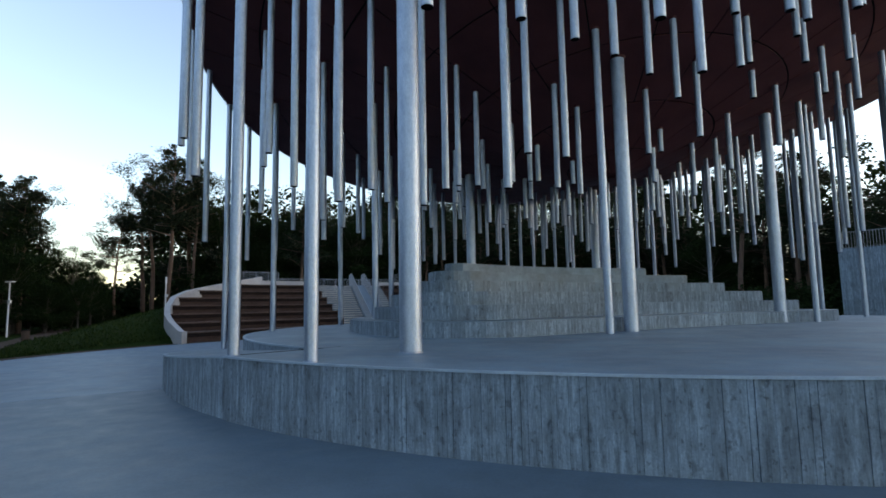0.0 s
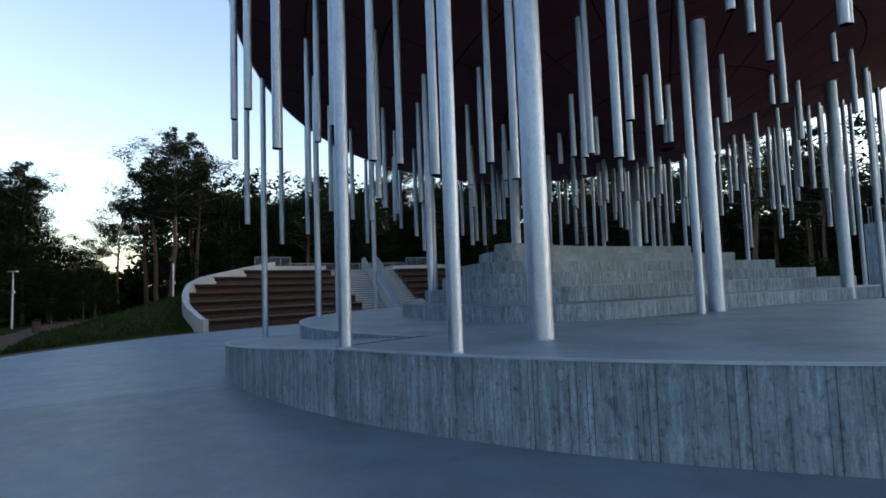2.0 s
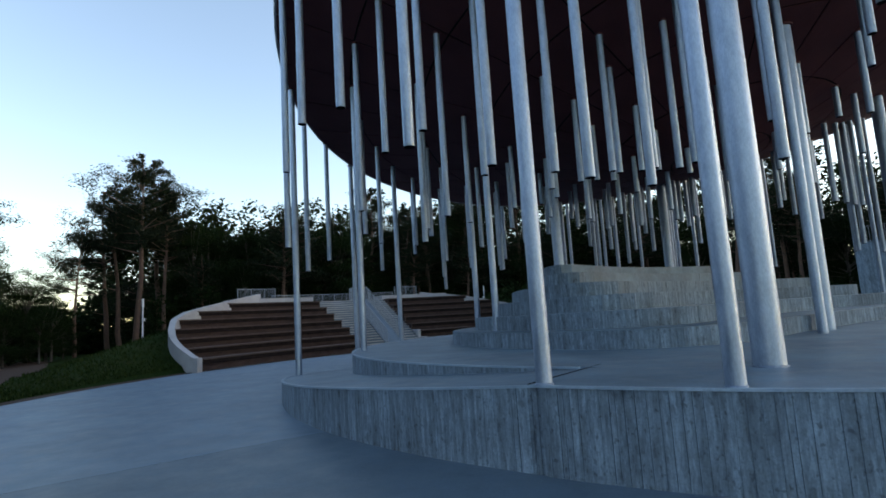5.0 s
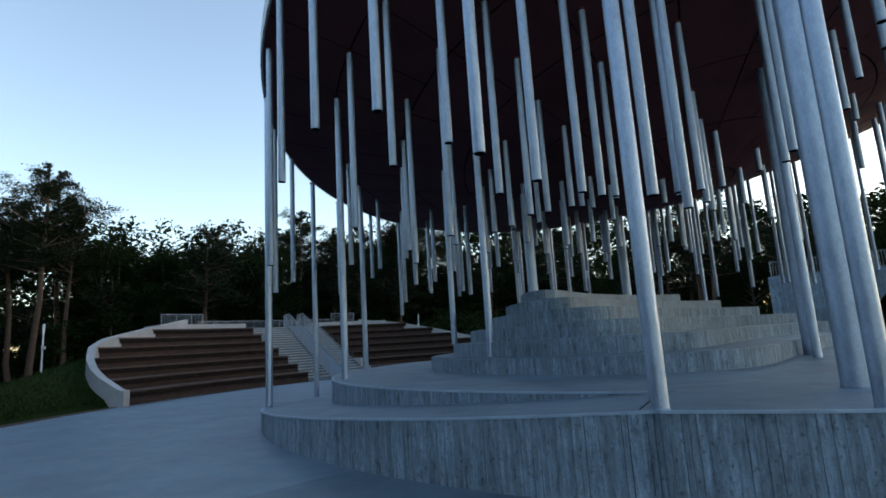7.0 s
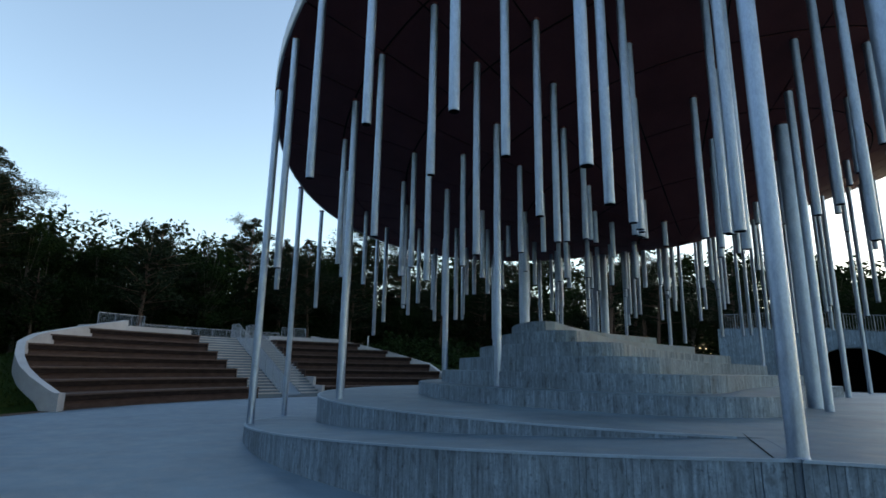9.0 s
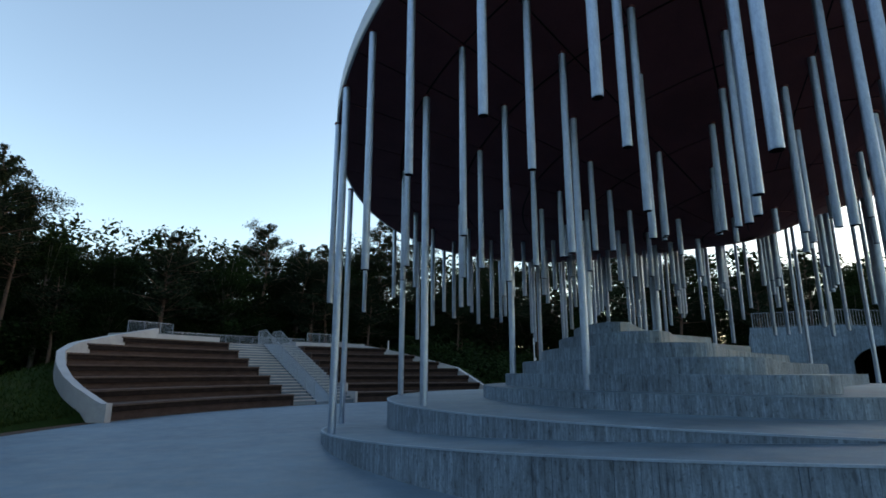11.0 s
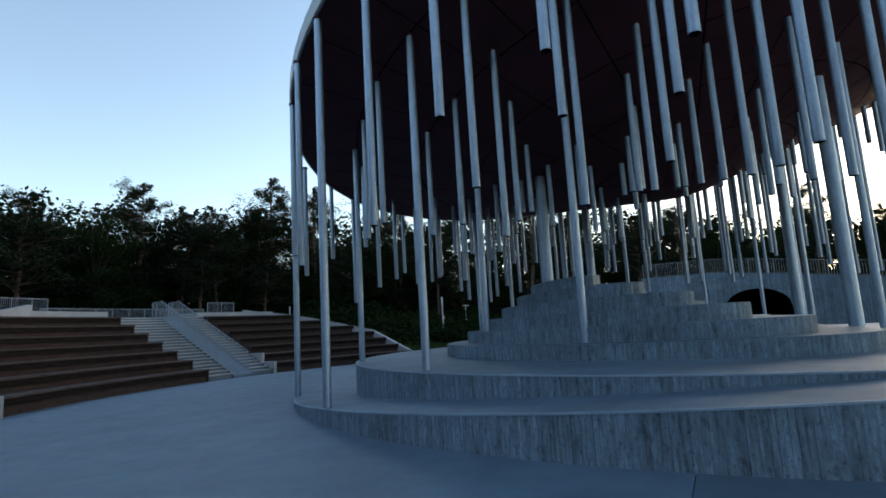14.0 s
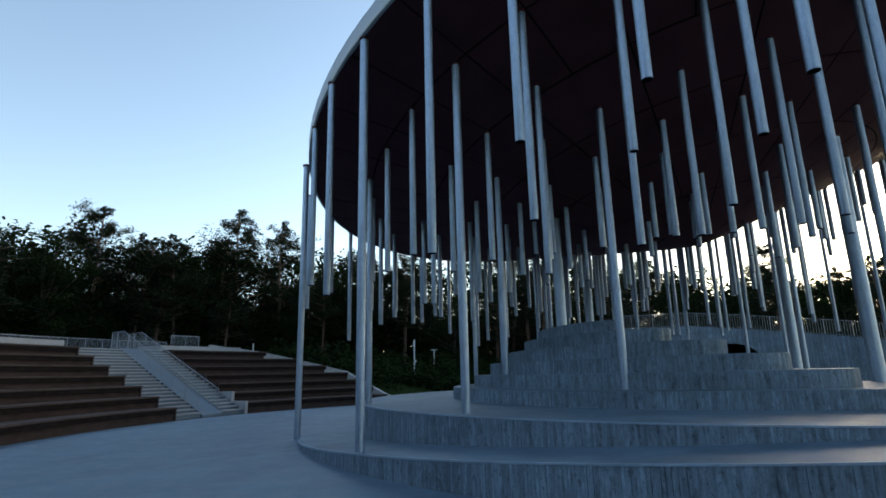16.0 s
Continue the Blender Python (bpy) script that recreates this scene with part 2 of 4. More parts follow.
def bank(x, y):
    """Height of the turf: level by the plaza, rising to a bank beside and behind the terraces."""
    dx, dy = x - CX, y - CY
    r, a = math.hypot(dx, dy), math.degrees(math.atan2(dy, dx)) % 360
    if r < 22.6:
        return -0.16
    rise = 0.457 * (min(r, 27.6) - 22) + 0.02
    away = radians(a - end_left(r)) * r
    fall = float(np.interp(away, [-1.2, -0.3, 1.0, 3.5, 7.0, 10.5, 15], [0.85, 1, 0.93, 0.66, 0.3, 0.1, 0]))
    side = max(0.0, min(1.0, (a - 78) / 22))
    far = 1 - max(0.0, min(1.0, (r - 34) / 26))
    return -0.14 + rise * fall * side * far


rr = [0.0, 12, 20, 22.4, 22.8, 23.2, 23.7, 24.2, 24.7, 25.2, 25.7, 26.2, 26.7, 27.2, 27.7, 28.3, 29, 30, 32, 35, 40, 46, 54, 62, 72, 90, 120, 180, 300, 600, 1500, 4000]
V, Q = [], []
NA = 288
for r in rr:
    for i in range(NA):
        p = pt(r, i * 360 / NA)
        V.append((p[0], p[1], bank(p[0], p[1])))
for j in range(len(rr) - 1):
    for i in range(NA):
        a, b = j * NA + i, j * NA + (i + 1) % NA
        Q.append((a, a + NA, b + NA, b))
tagged(new("ground", mesh_of("ground", V, Q, GRASS, True)), "dark green mown turf rising to a bank behind the terraces", "ground", kind="structure")



def plaza_z(r):
    return 0.0 if r < 14 else -0.1 * (r - 14) / 8


V, Q = [], []
for r in (0.5, 13.0, 14.0, 18.0, 22.0, 22.0):
    V += [pt(r, 2 * i, plaza_z(r)) for i in range(180)]
V[-180:] = [(x, y, -0.4) for x, y, z in V[-180:]]
for j in range(5):
    Q += [(180 * j + i, 180 * j + 180 + i, 180 * j + 180 + (i + 1) % 180, 180 * j + (i + 1) % 180) for i in range(180)]
pave_mesh = mesh_of("pavement", V, Q, [PLAZA, PLAZA_LIGHT])
pave_mesh.polygons.foreach_set("material_index", [1 if 60 <= 2 * (q[0] % 180) < 222 else 0 for q in Q])
pavement = tagged(new("pavement", pave_mesh), "smooth grey concrete plaza around the stage", "pavement", kind="structure")

# ---------------------------------------------------------------- stage
V, Q = sector(0.0, R_IN - 0.02, 0, 360, 0.0, STAGE_Z, 144)
stage = tagged(new("stage", mesh_of("stage", V, Q, SLAB)), "round raised concrete stage with a smooth grey floor", "stage", kind="structure")
V, Q = sector(R_IN - 0.02, R_OUT + 0.02, RAMP_A1, 400, 0.0, STAGE_Z + 0.002, 110)
child("outer_floor", mesh_of("outer_floor", V, Q, SLAB), stage)
V, Q = sector(R_IN - 0.02, R_OUT - 0.02, RAMP_A0, RAMP_A1, -0.05, ramp_z, 90)
child("ramp", mesh_of("ramp", V, Q, SLAB), stage)
arc = [pt(R_OUT + 0.045, a)[:2] for a in np.arange(RAMP_A1, 400.01, 0.5)]
child("front_wall", mesh_of("front_wall", *boards(arc, 0.0, STAGE_Z - 0.012, 0.085, 0.005, 3), BOARD), stage, "board-marked concrete stage wall with upright streaks")
arc = [pt(R_OUT + 0.004, a)[:2] for a in np.arange(RAMP_A0, RAMP_A1 + 0.01, 0.5)]


def ramp_top(x, y):
    return ramp_z(math.degrees(math.atan2(y - CY, x - CX)) % 360) - 0.012


child("ramp_wall", mesh_of("ramp_wall", *boards(arc, 0.0, ramp_top, 0.085, 0.005, 4), BOARD), stage, "board-marked concrete side of the ramp")
arc = [pt(R_IN + 0.004, a)[:2] for a in np.arange(40, RAMP_A1 + 0.01, 0.5)]
child("inner_wall", mesh_of("inner_wall", *boards(arc, 0.0, STAGE_Z - 0.012, 0.085, 0.005, 5), BOARD), stage, "board-marked concrete step beside the ramp")

for nm, r, a0, a1, zf in (("edge_band", R_OUT + 0.045, RAMP_A1, 400, STAGE_Z + 0.002), ("ramp_edge", R_OUT, RAMP_A0, RAMP_A1, ramp_z), ("step_edge", R_IN, 40, RAMP_A1 - 1.5, STAGE_Z)):
    zz = zf if callable(zf) else (lambda a, q=zf: q)
    V, Q = sector(r - 0.045, r + 0.02, a0, a1, lambda a, zz=zz: zz(a) - 0.022, lambda a, zz=zz: zz(a) + 0.005, 150)
    child(nm, mesh_of(nm, V, Q, EDGE), stage, "concrete edge, painted pale where it catches the sky")

STRIP = board_concrete("paler_wall_strip", 0.15, 0.29)
V, Q = sector(R_OUT - 0.02, R_OUT + 0.014, RAMP_A1 - 1.35, RAMP_A1 - 0.75, 0.0, lambda a: ramp_z(a) - 0.024, 4)
child("wall_strip", mesh_of("wall_strip", V, Q, STRIP), stage, "paler strip of concrete at the joint of the stage wall")

# choir risers: six D-shaped tiers, round behind, hollow in front
STEP = 0.35
RADII = (8.6, 7.9, 7.35, 6.7, 6.15, 5.65)
FRONT = math.atan2(-0.74, 0.67)


def tier_outline(r, o, corner, sag, n=72):
    """Anticlockwise outline: circle of radius r about the axis, cut by a slightly hollow front at distance o, with rounded corners."""
    nx, ny = math.cos(FRONT), math.sin(FRONT)
    def inside(x, y):
        along = -x * ny + y * nx
        half = math.sqrt(max(r * r - o * o, 0.1))
        lim = o - sag * max(0.0, 1 - (along / half) ** 2)
        p, q = r - math.hypot(x, y), lim - (x * nx + y * ny)
        if p < corner and q < corner:
            return corner - math.hypot(corner - p, corner - q) > 0
        return p > 0 and q > 0
    cx0, cy0 = -nx * (r - o) / 2, -ny * (r - o) / 2
    pts = []
    for i in range(n):
        a = 2 * math.pi * i / n
        lo, hi = 0.0, 2 * r
        for _ in range(26):
            mid = (lo + hi) / 2
            if inside(cx0 + mid * math.cos(a), cy0 + mid * math.sin(a)):
                lo = mid
            else:
                hi = mid
        pts.append((CX + cx0 + lo * math.cos(a), CY + cy0 + lo * math.sin(a)))
    return pts


risers = tagged(empty("choir_risers", (CX, CY, STAGE_Z)), "stepped board-marked concrete choir risers on the stage", "choir risers")
for k, r in enumerate(RADII):
    out = tier_outline(r, 3.6 - 1.13 * k, 1.9 - 0.16 * k, 0.55 + 0.12 * k, 140)
    z0, z1 = STAGE_Z + STEP * k, STAGE_Z + STEP * (k + 1)
    loc = [(x - CX, y - CY) for x, y in out]
    ins = [(x * 0.997, y * 0.997) for x, y in loc]
    V = [(x, y, z0 - STAGE_Z) for x, y in ins] + [(x, y, z1 - STAGE_Z) for x, y in ins]
    n = len(loc)
    Q = [(i, (i + 1) % n, n + (i + 1) % n, n + i) for i in range(n)] + [tuple(range(n, 2 * n)), tuple(range(n - 1, -1, -1))]
    tier = child("tier", mesh_of("tier", V, Q, SLAB), risers)
    Vb, Qb = boards(loc + loc[:1], z0 - STAGE_Z, z1 - STAGE_Z - 0.01, 0.14, 0.006, 20 + k)
    child("riser_face", mesh_of("riser_face", Vb, Qb, BOARD), tier, "streaked board-marked concrete face")

# ---------------------------------------------------------------- roof: a tilted disc with a conical underside
R_ROOF, SLOPE = 13.12, 0.305


def rim_z(x, y):
    return 9.683 + 0.0994 * (x - CX) - 0.1463 * (y - CY)


def soffit_z(x, y):
    return rim_z(x, y) - SLOPE * (R_ROOF - math.sqrt((x - CX) ** 2 + (y - CY) ** 2 + 0.25))


roof = tagged(empty("pavilion_roof", (CX, CY, 9.683)), "tilted round pavilion roof with a dark red conical underside", "roof")
RINGS = (13.12, 11.2, 9.2, 7.2, 5.2, 3.2, 1.4, 0.2)
PANELS = (44, 44, 22, 22, 22, 11, 11)


def loc_roof(r, a, dz):
    x, y, _ = pt(r, a)
    return (x - CX, y - CY, soffit_z(x, y) + dz - 9.683)


rnd = random.Random(8)
for j in range(7):
    ra, rb, n = RINGS[j] - (0.03 if j == 0 else 0.022), RINGS[j + 1] + 0.022, PANELS[j]
    for i in range(n):
        a0, a1 = 360 / n * i, 360 / n * (i + 1)
        g = math.degrees(0.022 / ra)
        m = 3
        V = []
        dz = rnd.uniform(0.0, 0.006)
        for dd in (dz, dz + 0.02):
            for r in (ra, rb):
                for s in range(m + 1):
                    V.append(loc_roof(r, a0 + g + (a1 - a0 - 2 * g) * s / m, dd))
        h = 2 * (m + 1)
        Q = []
        for s in range(m):
            Q += [(s, s + 1, m + 2 + s, m + 1 + s), (h + s, h + m + 1 + s, h + m + 2 + s, h + s + 1),
                  (s, h + s, h + s + 1, s + 1), (m + 1 + s, m + 2 + s, h + m + 2 + s, h + m + 1 + s)]
        Q += [(0, m + 1, h + m + 1, h), (m, h + m, h + 2 * m + 1, 2 * m + 1)]
        child("soffit_panel", mesh_of("soffit_panel", V, Q, SOFFIT), roof)
V, Q = [], []
NR = 132
for i in range(NR):
    a = 360 / NR * i
    x, y, _ = pt(R_ROOF + 0.02, a)
    z = rim_z(x, y) - 9.683
    for r, dz in ((R_ROOF - 0.05, 0.0), (R_ROOF + 0.01, 0.0), (R_ROOF + 0.03, 0.05), (R_ROOF + 0.03, 0.42), (R_ROOF + 0.0, 0.46), (R_ROOF - 0.4, 0.46)):
        p = pt(r, a)
        V.append((p[0] - CX, p[1] - CY, z + dz))
for i in range(NR):
    b, c = 6 * i, 6 * ((i + 1) % NR)
    Q += [(b + s, c + s, c + s + 1, b + s + 1) for s in range(5)]
child("fascia", mesh_of("fascia", V, Q, FASCIA, True), roof, "pale grey metal edge band")
V, Q = [loc_roof(0.5, 360 / 44 * i, 0.03) for i in range(44)], [tuple(range(44))]
child("hub_plate", mesh_of("hub_plate", V, Q, SOFFIT), roof)
top_v = [(0, 0, 1.2)]
for r, dz in ((13.08, 0.44), (9, 0.8), (5, 1.05)):
    for i in range(66):
        x, y, _ = pt(r, 360 / 66 * i)
        top_v.append((x - CX, y - CY, rim_z(x, y) - 9.683 + dz))
Q = [(1 + 132 + i, 1 + 132 + (i + 1) % 66, 0) for i in range(66)]
for j in range(2):
    Q += [(1 + 66 * j + i, 1 + 66 * j + (i + 1) % 66, 1 + 66 * (j + 1) + (i + 1) % 66, 1 + 66 * (j + 1) + i) for i in range(66)]
child("roof_deck", mesh_of("roof_deck", top_v, Q, FASCIA, True), roof, "grey metal roof skin")
V, Q = [loc_roof(13.05, 360 / 88 * i, 0.05) for i in range(88)] + [loc_roof(0.4, 360 / 88 * i, 0.05) for i in range(88)], []
Q = [(i, (i + 1) % 88, 88 + (i + 1) % 88, 88 + i) for i in range(88)]
child("soffit_backing", mesh_of("soffit_backing", V, Q, DARK), roof)


# ---------------------------------------------------------------- tubes
def tube_mesh(length, radius, n=18, hollow=True):
    """An upright tube from z = 0 to length, open below when it hangs."""
    V, Q = [], []
    rings = [(0.0, radius * 0.86, 0.25), (0.0, radius * 0.97, 0.0), (0.0, radius, 0.012), (0.0, radius, length)] if hollow else [(0, radius, 0.0), (0, radius, length)]
    for _, rad, z in rings:
        V += [(rad * math.cos(2 * math.pi * i / n), rad * math.sin(2 * math.pi * i / n), z) for i in range(n)]
    for j in range(len(rings) - 1):
        Q += [(j * n + i, j * n + (i + 1) % n, (j + 1) * n + (i + 1) % n, (j + 1) * n + i) for i in range(n)]
    if hollow:
        Q.append(tuple(range(n)))
    me = mesh_of("tube", V, Q, [STEEL, DARK], True)
    # inner faces and plug near-black: the bore's shade is in the colour
    if hollow:
        mi = [0] * len(Q)
        for i in range(n):
            mi[i] = 1
        mi[-1] = 1
        me.polygons.foreach_set("material_index", mi)
    return me


R_TUBE, R_SLIM, R_POST = 0.078, 0.088, 0.17
LAMPS = [(9.0, 51.4, 3.6, 0), (15.9, 62.0, 4.4, 1), (-29.0, 39.8, 2.9, 0), (-36.5, 32.5, 4.1, 1), (44.0, 20.0, 6.0, 0)]
# posts: x, y, foot, thick or not
POSTS = [(-0.7, 7.19, STAGE_Z, 0), (0.93, 6.42, STAGE_Z, 0), (1.84, 7.85, STAGE_Z, 1), (5.08, 12.95, STAGE_Z, 0), (5.65, 13.9, STAGE_Z, 1), (10.67, 18.94, STAGE_Z, 1),
         (-7.06, 16.19, 0.32, 0), (-7.02, 21.97, 0.01, 0), (-5.05, 15.81, STAGE_Z, 0), (-5.16, 21.42, STAGE_Z, 0), (-1.4, 15.3, STAGE_Z + STEP, 0), (-2.1, 18.95, STAGE_Z + 2 * STEP, 0),
         (0.72, 20.0, STAGE_Z + 6 * STEP, 1), (5.46, 24.1, STAGE_Z + 6 * STEP, 1), (11.8, 19.26, STAGE_Z, 0)]
FAR_POSTS = [(11.35, 21.6), (13.1, 43), (13.1, 76), (11.2, 30), (11.2, 62), (11.2, 96), (9.3, 84), (9.3, 118)]
for r, a in FAR_POSTS:
    x, y, _ = pt(r, a)
    POSTS.append((x, y, 0.0 if r > 11.45 and a > 40 else STAGE_Z, 0))


def low_end(r, a):
    """Height of the lower end where the tubes are seen only from afar: an arch over the open front, long tubes behind."""
    front = math.exp(-(((a - 317 + 180) % 360 - 180) / (6.8 * r if r < 6 else 42)) ** 2)
    return 4.6 + min(3.0, 0.55 * r) * front


def make_tube(x, y, z0, radius, post):
    zt = soffit_z(x, y)
    thing = empty("roof_post" if post else "hanging_tube", (x, y, z0))
    tube = child("tube", tube_mesh(zt + 0.04 - z0, radius, 22 if radius > 0.1 else 16, not post), thing)
    n = 14
    V = [(q * radius * math.cos(2 * math.pi * i / n), q * radius * math.sin(2 * math.pi * i / n), zt - z0 + dz) for q, dz in ((1.25, -0.004), (1.25, 0.05)) for i in range(n)]
    Q = [(i, (i + 1) % n, n + (i + 1) % n, n + i) for i in range(n)] + [tuple(range(n - 1, -1, -1))]
    child("ceiling_collar", mesh_of("ceiling_collar", V, Q, SOFFIT), thing)
    if post:
        V = [(q * radius * math.cos(2 * math.pi * i / n), q * radius * math.sin(2 * math.pi * i / n), h) for q, h in ((1.12, 0.0), (1.12, 0.012), (1.02, 0.02)) for i in range(n)]
        Q = [(j * n + i, j * n + (i + 1) % n, (j + 1) * n + (i + 1) % n, (j + 1) * n + i) for j in range(2) for i in range(n)]
        child("foot_ring", mesh_of("foot_ring", V, Q, STEEL), thing)
        tagged(thing, "thick galvanised steel post carrying the roof" if radius > 0.1 else "slim galvanised steel post carrying the roof", "post", "posts under the roof")
    else:
        tagged(thing, "long galvanised steel tube hanging from the roof" if zt - z0 > 3.2 else "short galvanised steel tube hanging from the roof", "tube", "tubes under the roof")


for x, y, z, big in POSTS:
    make_tube(x, y, z, R_POST if big else R_SLIM, True)
rnd = random.Random(5)


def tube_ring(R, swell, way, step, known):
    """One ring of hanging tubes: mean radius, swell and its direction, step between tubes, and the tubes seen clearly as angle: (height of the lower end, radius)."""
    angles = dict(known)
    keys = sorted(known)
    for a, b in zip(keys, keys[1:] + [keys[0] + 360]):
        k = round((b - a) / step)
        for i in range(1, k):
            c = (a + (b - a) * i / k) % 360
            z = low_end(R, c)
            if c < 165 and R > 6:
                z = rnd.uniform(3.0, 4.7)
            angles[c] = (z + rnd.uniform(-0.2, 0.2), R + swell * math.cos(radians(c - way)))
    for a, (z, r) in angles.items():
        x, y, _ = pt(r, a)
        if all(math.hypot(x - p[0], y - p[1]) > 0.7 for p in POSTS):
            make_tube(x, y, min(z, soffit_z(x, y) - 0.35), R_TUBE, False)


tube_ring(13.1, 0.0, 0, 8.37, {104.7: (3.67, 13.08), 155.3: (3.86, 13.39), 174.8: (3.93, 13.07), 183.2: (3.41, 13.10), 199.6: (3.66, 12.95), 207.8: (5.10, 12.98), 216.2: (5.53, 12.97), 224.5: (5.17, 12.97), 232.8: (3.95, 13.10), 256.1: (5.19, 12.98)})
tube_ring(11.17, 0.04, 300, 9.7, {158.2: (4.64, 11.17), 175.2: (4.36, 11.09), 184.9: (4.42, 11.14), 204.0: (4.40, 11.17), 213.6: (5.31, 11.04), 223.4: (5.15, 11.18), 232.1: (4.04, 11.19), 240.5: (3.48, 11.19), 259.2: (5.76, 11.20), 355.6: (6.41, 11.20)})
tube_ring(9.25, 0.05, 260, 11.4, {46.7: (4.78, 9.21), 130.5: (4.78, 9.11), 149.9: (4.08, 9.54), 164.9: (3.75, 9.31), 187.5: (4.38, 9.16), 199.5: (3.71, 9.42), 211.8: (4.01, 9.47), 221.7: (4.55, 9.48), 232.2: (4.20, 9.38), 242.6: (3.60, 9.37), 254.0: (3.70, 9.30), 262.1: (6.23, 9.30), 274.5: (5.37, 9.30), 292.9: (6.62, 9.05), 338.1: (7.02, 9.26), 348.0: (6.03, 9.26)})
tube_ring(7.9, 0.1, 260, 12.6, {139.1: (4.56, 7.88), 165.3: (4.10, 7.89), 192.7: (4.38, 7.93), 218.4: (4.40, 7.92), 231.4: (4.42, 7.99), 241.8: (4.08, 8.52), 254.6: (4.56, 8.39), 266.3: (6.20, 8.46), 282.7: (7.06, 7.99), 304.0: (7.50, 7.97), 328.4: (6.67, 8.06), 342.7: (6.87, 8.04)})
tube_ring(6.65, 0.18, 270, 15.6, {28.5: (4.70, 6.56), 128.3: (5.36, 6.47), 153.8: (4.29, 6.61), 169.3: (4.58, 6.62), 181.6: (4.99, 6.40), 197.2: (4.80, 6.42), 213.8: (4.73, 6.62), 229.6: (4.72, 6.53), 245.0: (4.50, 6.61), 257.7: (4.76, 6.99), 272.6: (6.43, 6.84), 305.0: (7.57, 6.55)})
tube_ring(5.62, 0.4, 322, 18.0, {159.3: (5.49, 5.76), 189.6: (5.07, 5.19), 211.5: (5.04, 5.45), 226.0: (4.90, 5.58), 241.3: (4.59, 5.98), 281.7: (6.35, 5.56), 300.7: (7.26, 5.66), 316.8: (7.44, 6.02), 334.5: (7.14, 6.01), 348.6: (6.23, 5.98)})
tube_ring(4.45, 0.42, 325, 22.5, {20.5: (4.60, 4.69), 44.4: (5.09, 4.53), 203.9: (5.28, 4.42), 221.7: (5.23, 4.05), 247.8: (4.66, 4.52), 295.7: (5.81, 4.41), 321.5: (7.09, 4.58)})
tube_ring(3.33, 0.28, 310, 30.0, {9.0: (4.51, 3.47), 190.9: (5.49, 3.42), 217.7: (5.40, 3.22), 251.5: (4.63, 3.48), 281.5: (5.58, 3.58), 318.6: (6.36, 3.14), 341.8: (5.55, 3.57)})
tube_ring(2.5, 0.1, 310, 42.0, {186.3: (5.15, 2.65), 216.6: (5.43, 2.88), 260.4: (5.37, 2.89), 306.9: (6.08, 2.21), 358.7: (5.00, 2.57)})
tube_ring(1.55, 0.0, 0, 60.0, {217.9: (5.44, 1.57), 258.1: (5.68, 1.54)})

# ---------------------------------------------------------------- terraces
TR, TT, TH, T_ROWS = 21.97, 1.06, 0.485, 7


def end_right(r):
    return float(np.interp(r, [22, 23.2, 25.6, 27.4, 28.6, 29.5], [98.8, 100.1, 102.2, 107.8, 112.2, 118.4]))


def slope_z(r):
    return 0.5 + 0.457 * (r - 22)


for name, la, lb in (("long", 135.4, None), ("short", None, 124.6)):
    for k in range(T_ROWS):
        r = TR + TT * k
        def span(q):
            return (135.4, end_left(q)) if la else (end_right(q), 124.6)
        row = tagged(empty("terrace_row", pt(r, sum(span(r)) / 2, TH * k)), "curved brown wooden seating step of the terraces", "seating step", "seating steps of the terraces")
        o = Vector(row.location)
        r1 = r + TT + 0.12
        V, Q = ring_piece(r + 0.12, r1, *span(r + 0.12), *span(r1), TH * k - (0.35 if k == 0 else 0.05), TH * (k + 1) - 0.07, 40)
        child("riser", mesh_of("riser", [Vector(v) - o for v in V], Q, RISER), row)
        # dark strip added where the seat shades the top of the riser
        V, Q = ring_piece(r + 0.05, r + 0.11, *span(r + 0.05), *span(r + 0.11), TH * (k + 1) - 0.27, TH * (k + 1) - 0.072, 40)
        child("apron_board", mesh_of("apron_board", [Vector(v) - o for v in V], Q, SEAT_SHADE), row, "dark upright strip standing in for the shade under the seat")
        for e0, e1 in ((lambda q: span(q)[0] + 0.02, lambda q: span(q)[0] + 0.14),) if la else ((lambda q: span(q)[1] - 0.14, lambda q: span(q)[1] - 0.02),):
            V, Q = ring_piece(r + 0.03, r + 0.115, e0(r), e1(r), e0(r + 0.115), e1(r + 0.115), TH * k - (0.3 if k == 0 else 0.04), TH * (k + 1) - 0.071, 2)
            child("end_board", mesh_of("end_board", [Vector(v) - o for v in V], Q, WOOD), row)
        for j in range(4):
            q0, q1 = r + 0.272 * j, r + 0.272 * j + 0.26
            V, Q = ring_piece(q0, q1, *span(q0), *span(q1), TH * (k + 1) - 0.07, TH * (k + 1) - rnd.uniform(0, 0.004), 40)
            child("seat_board", mesh_of("seat_board", [Vector(v) - o for v in V], Q, WOOD), row)

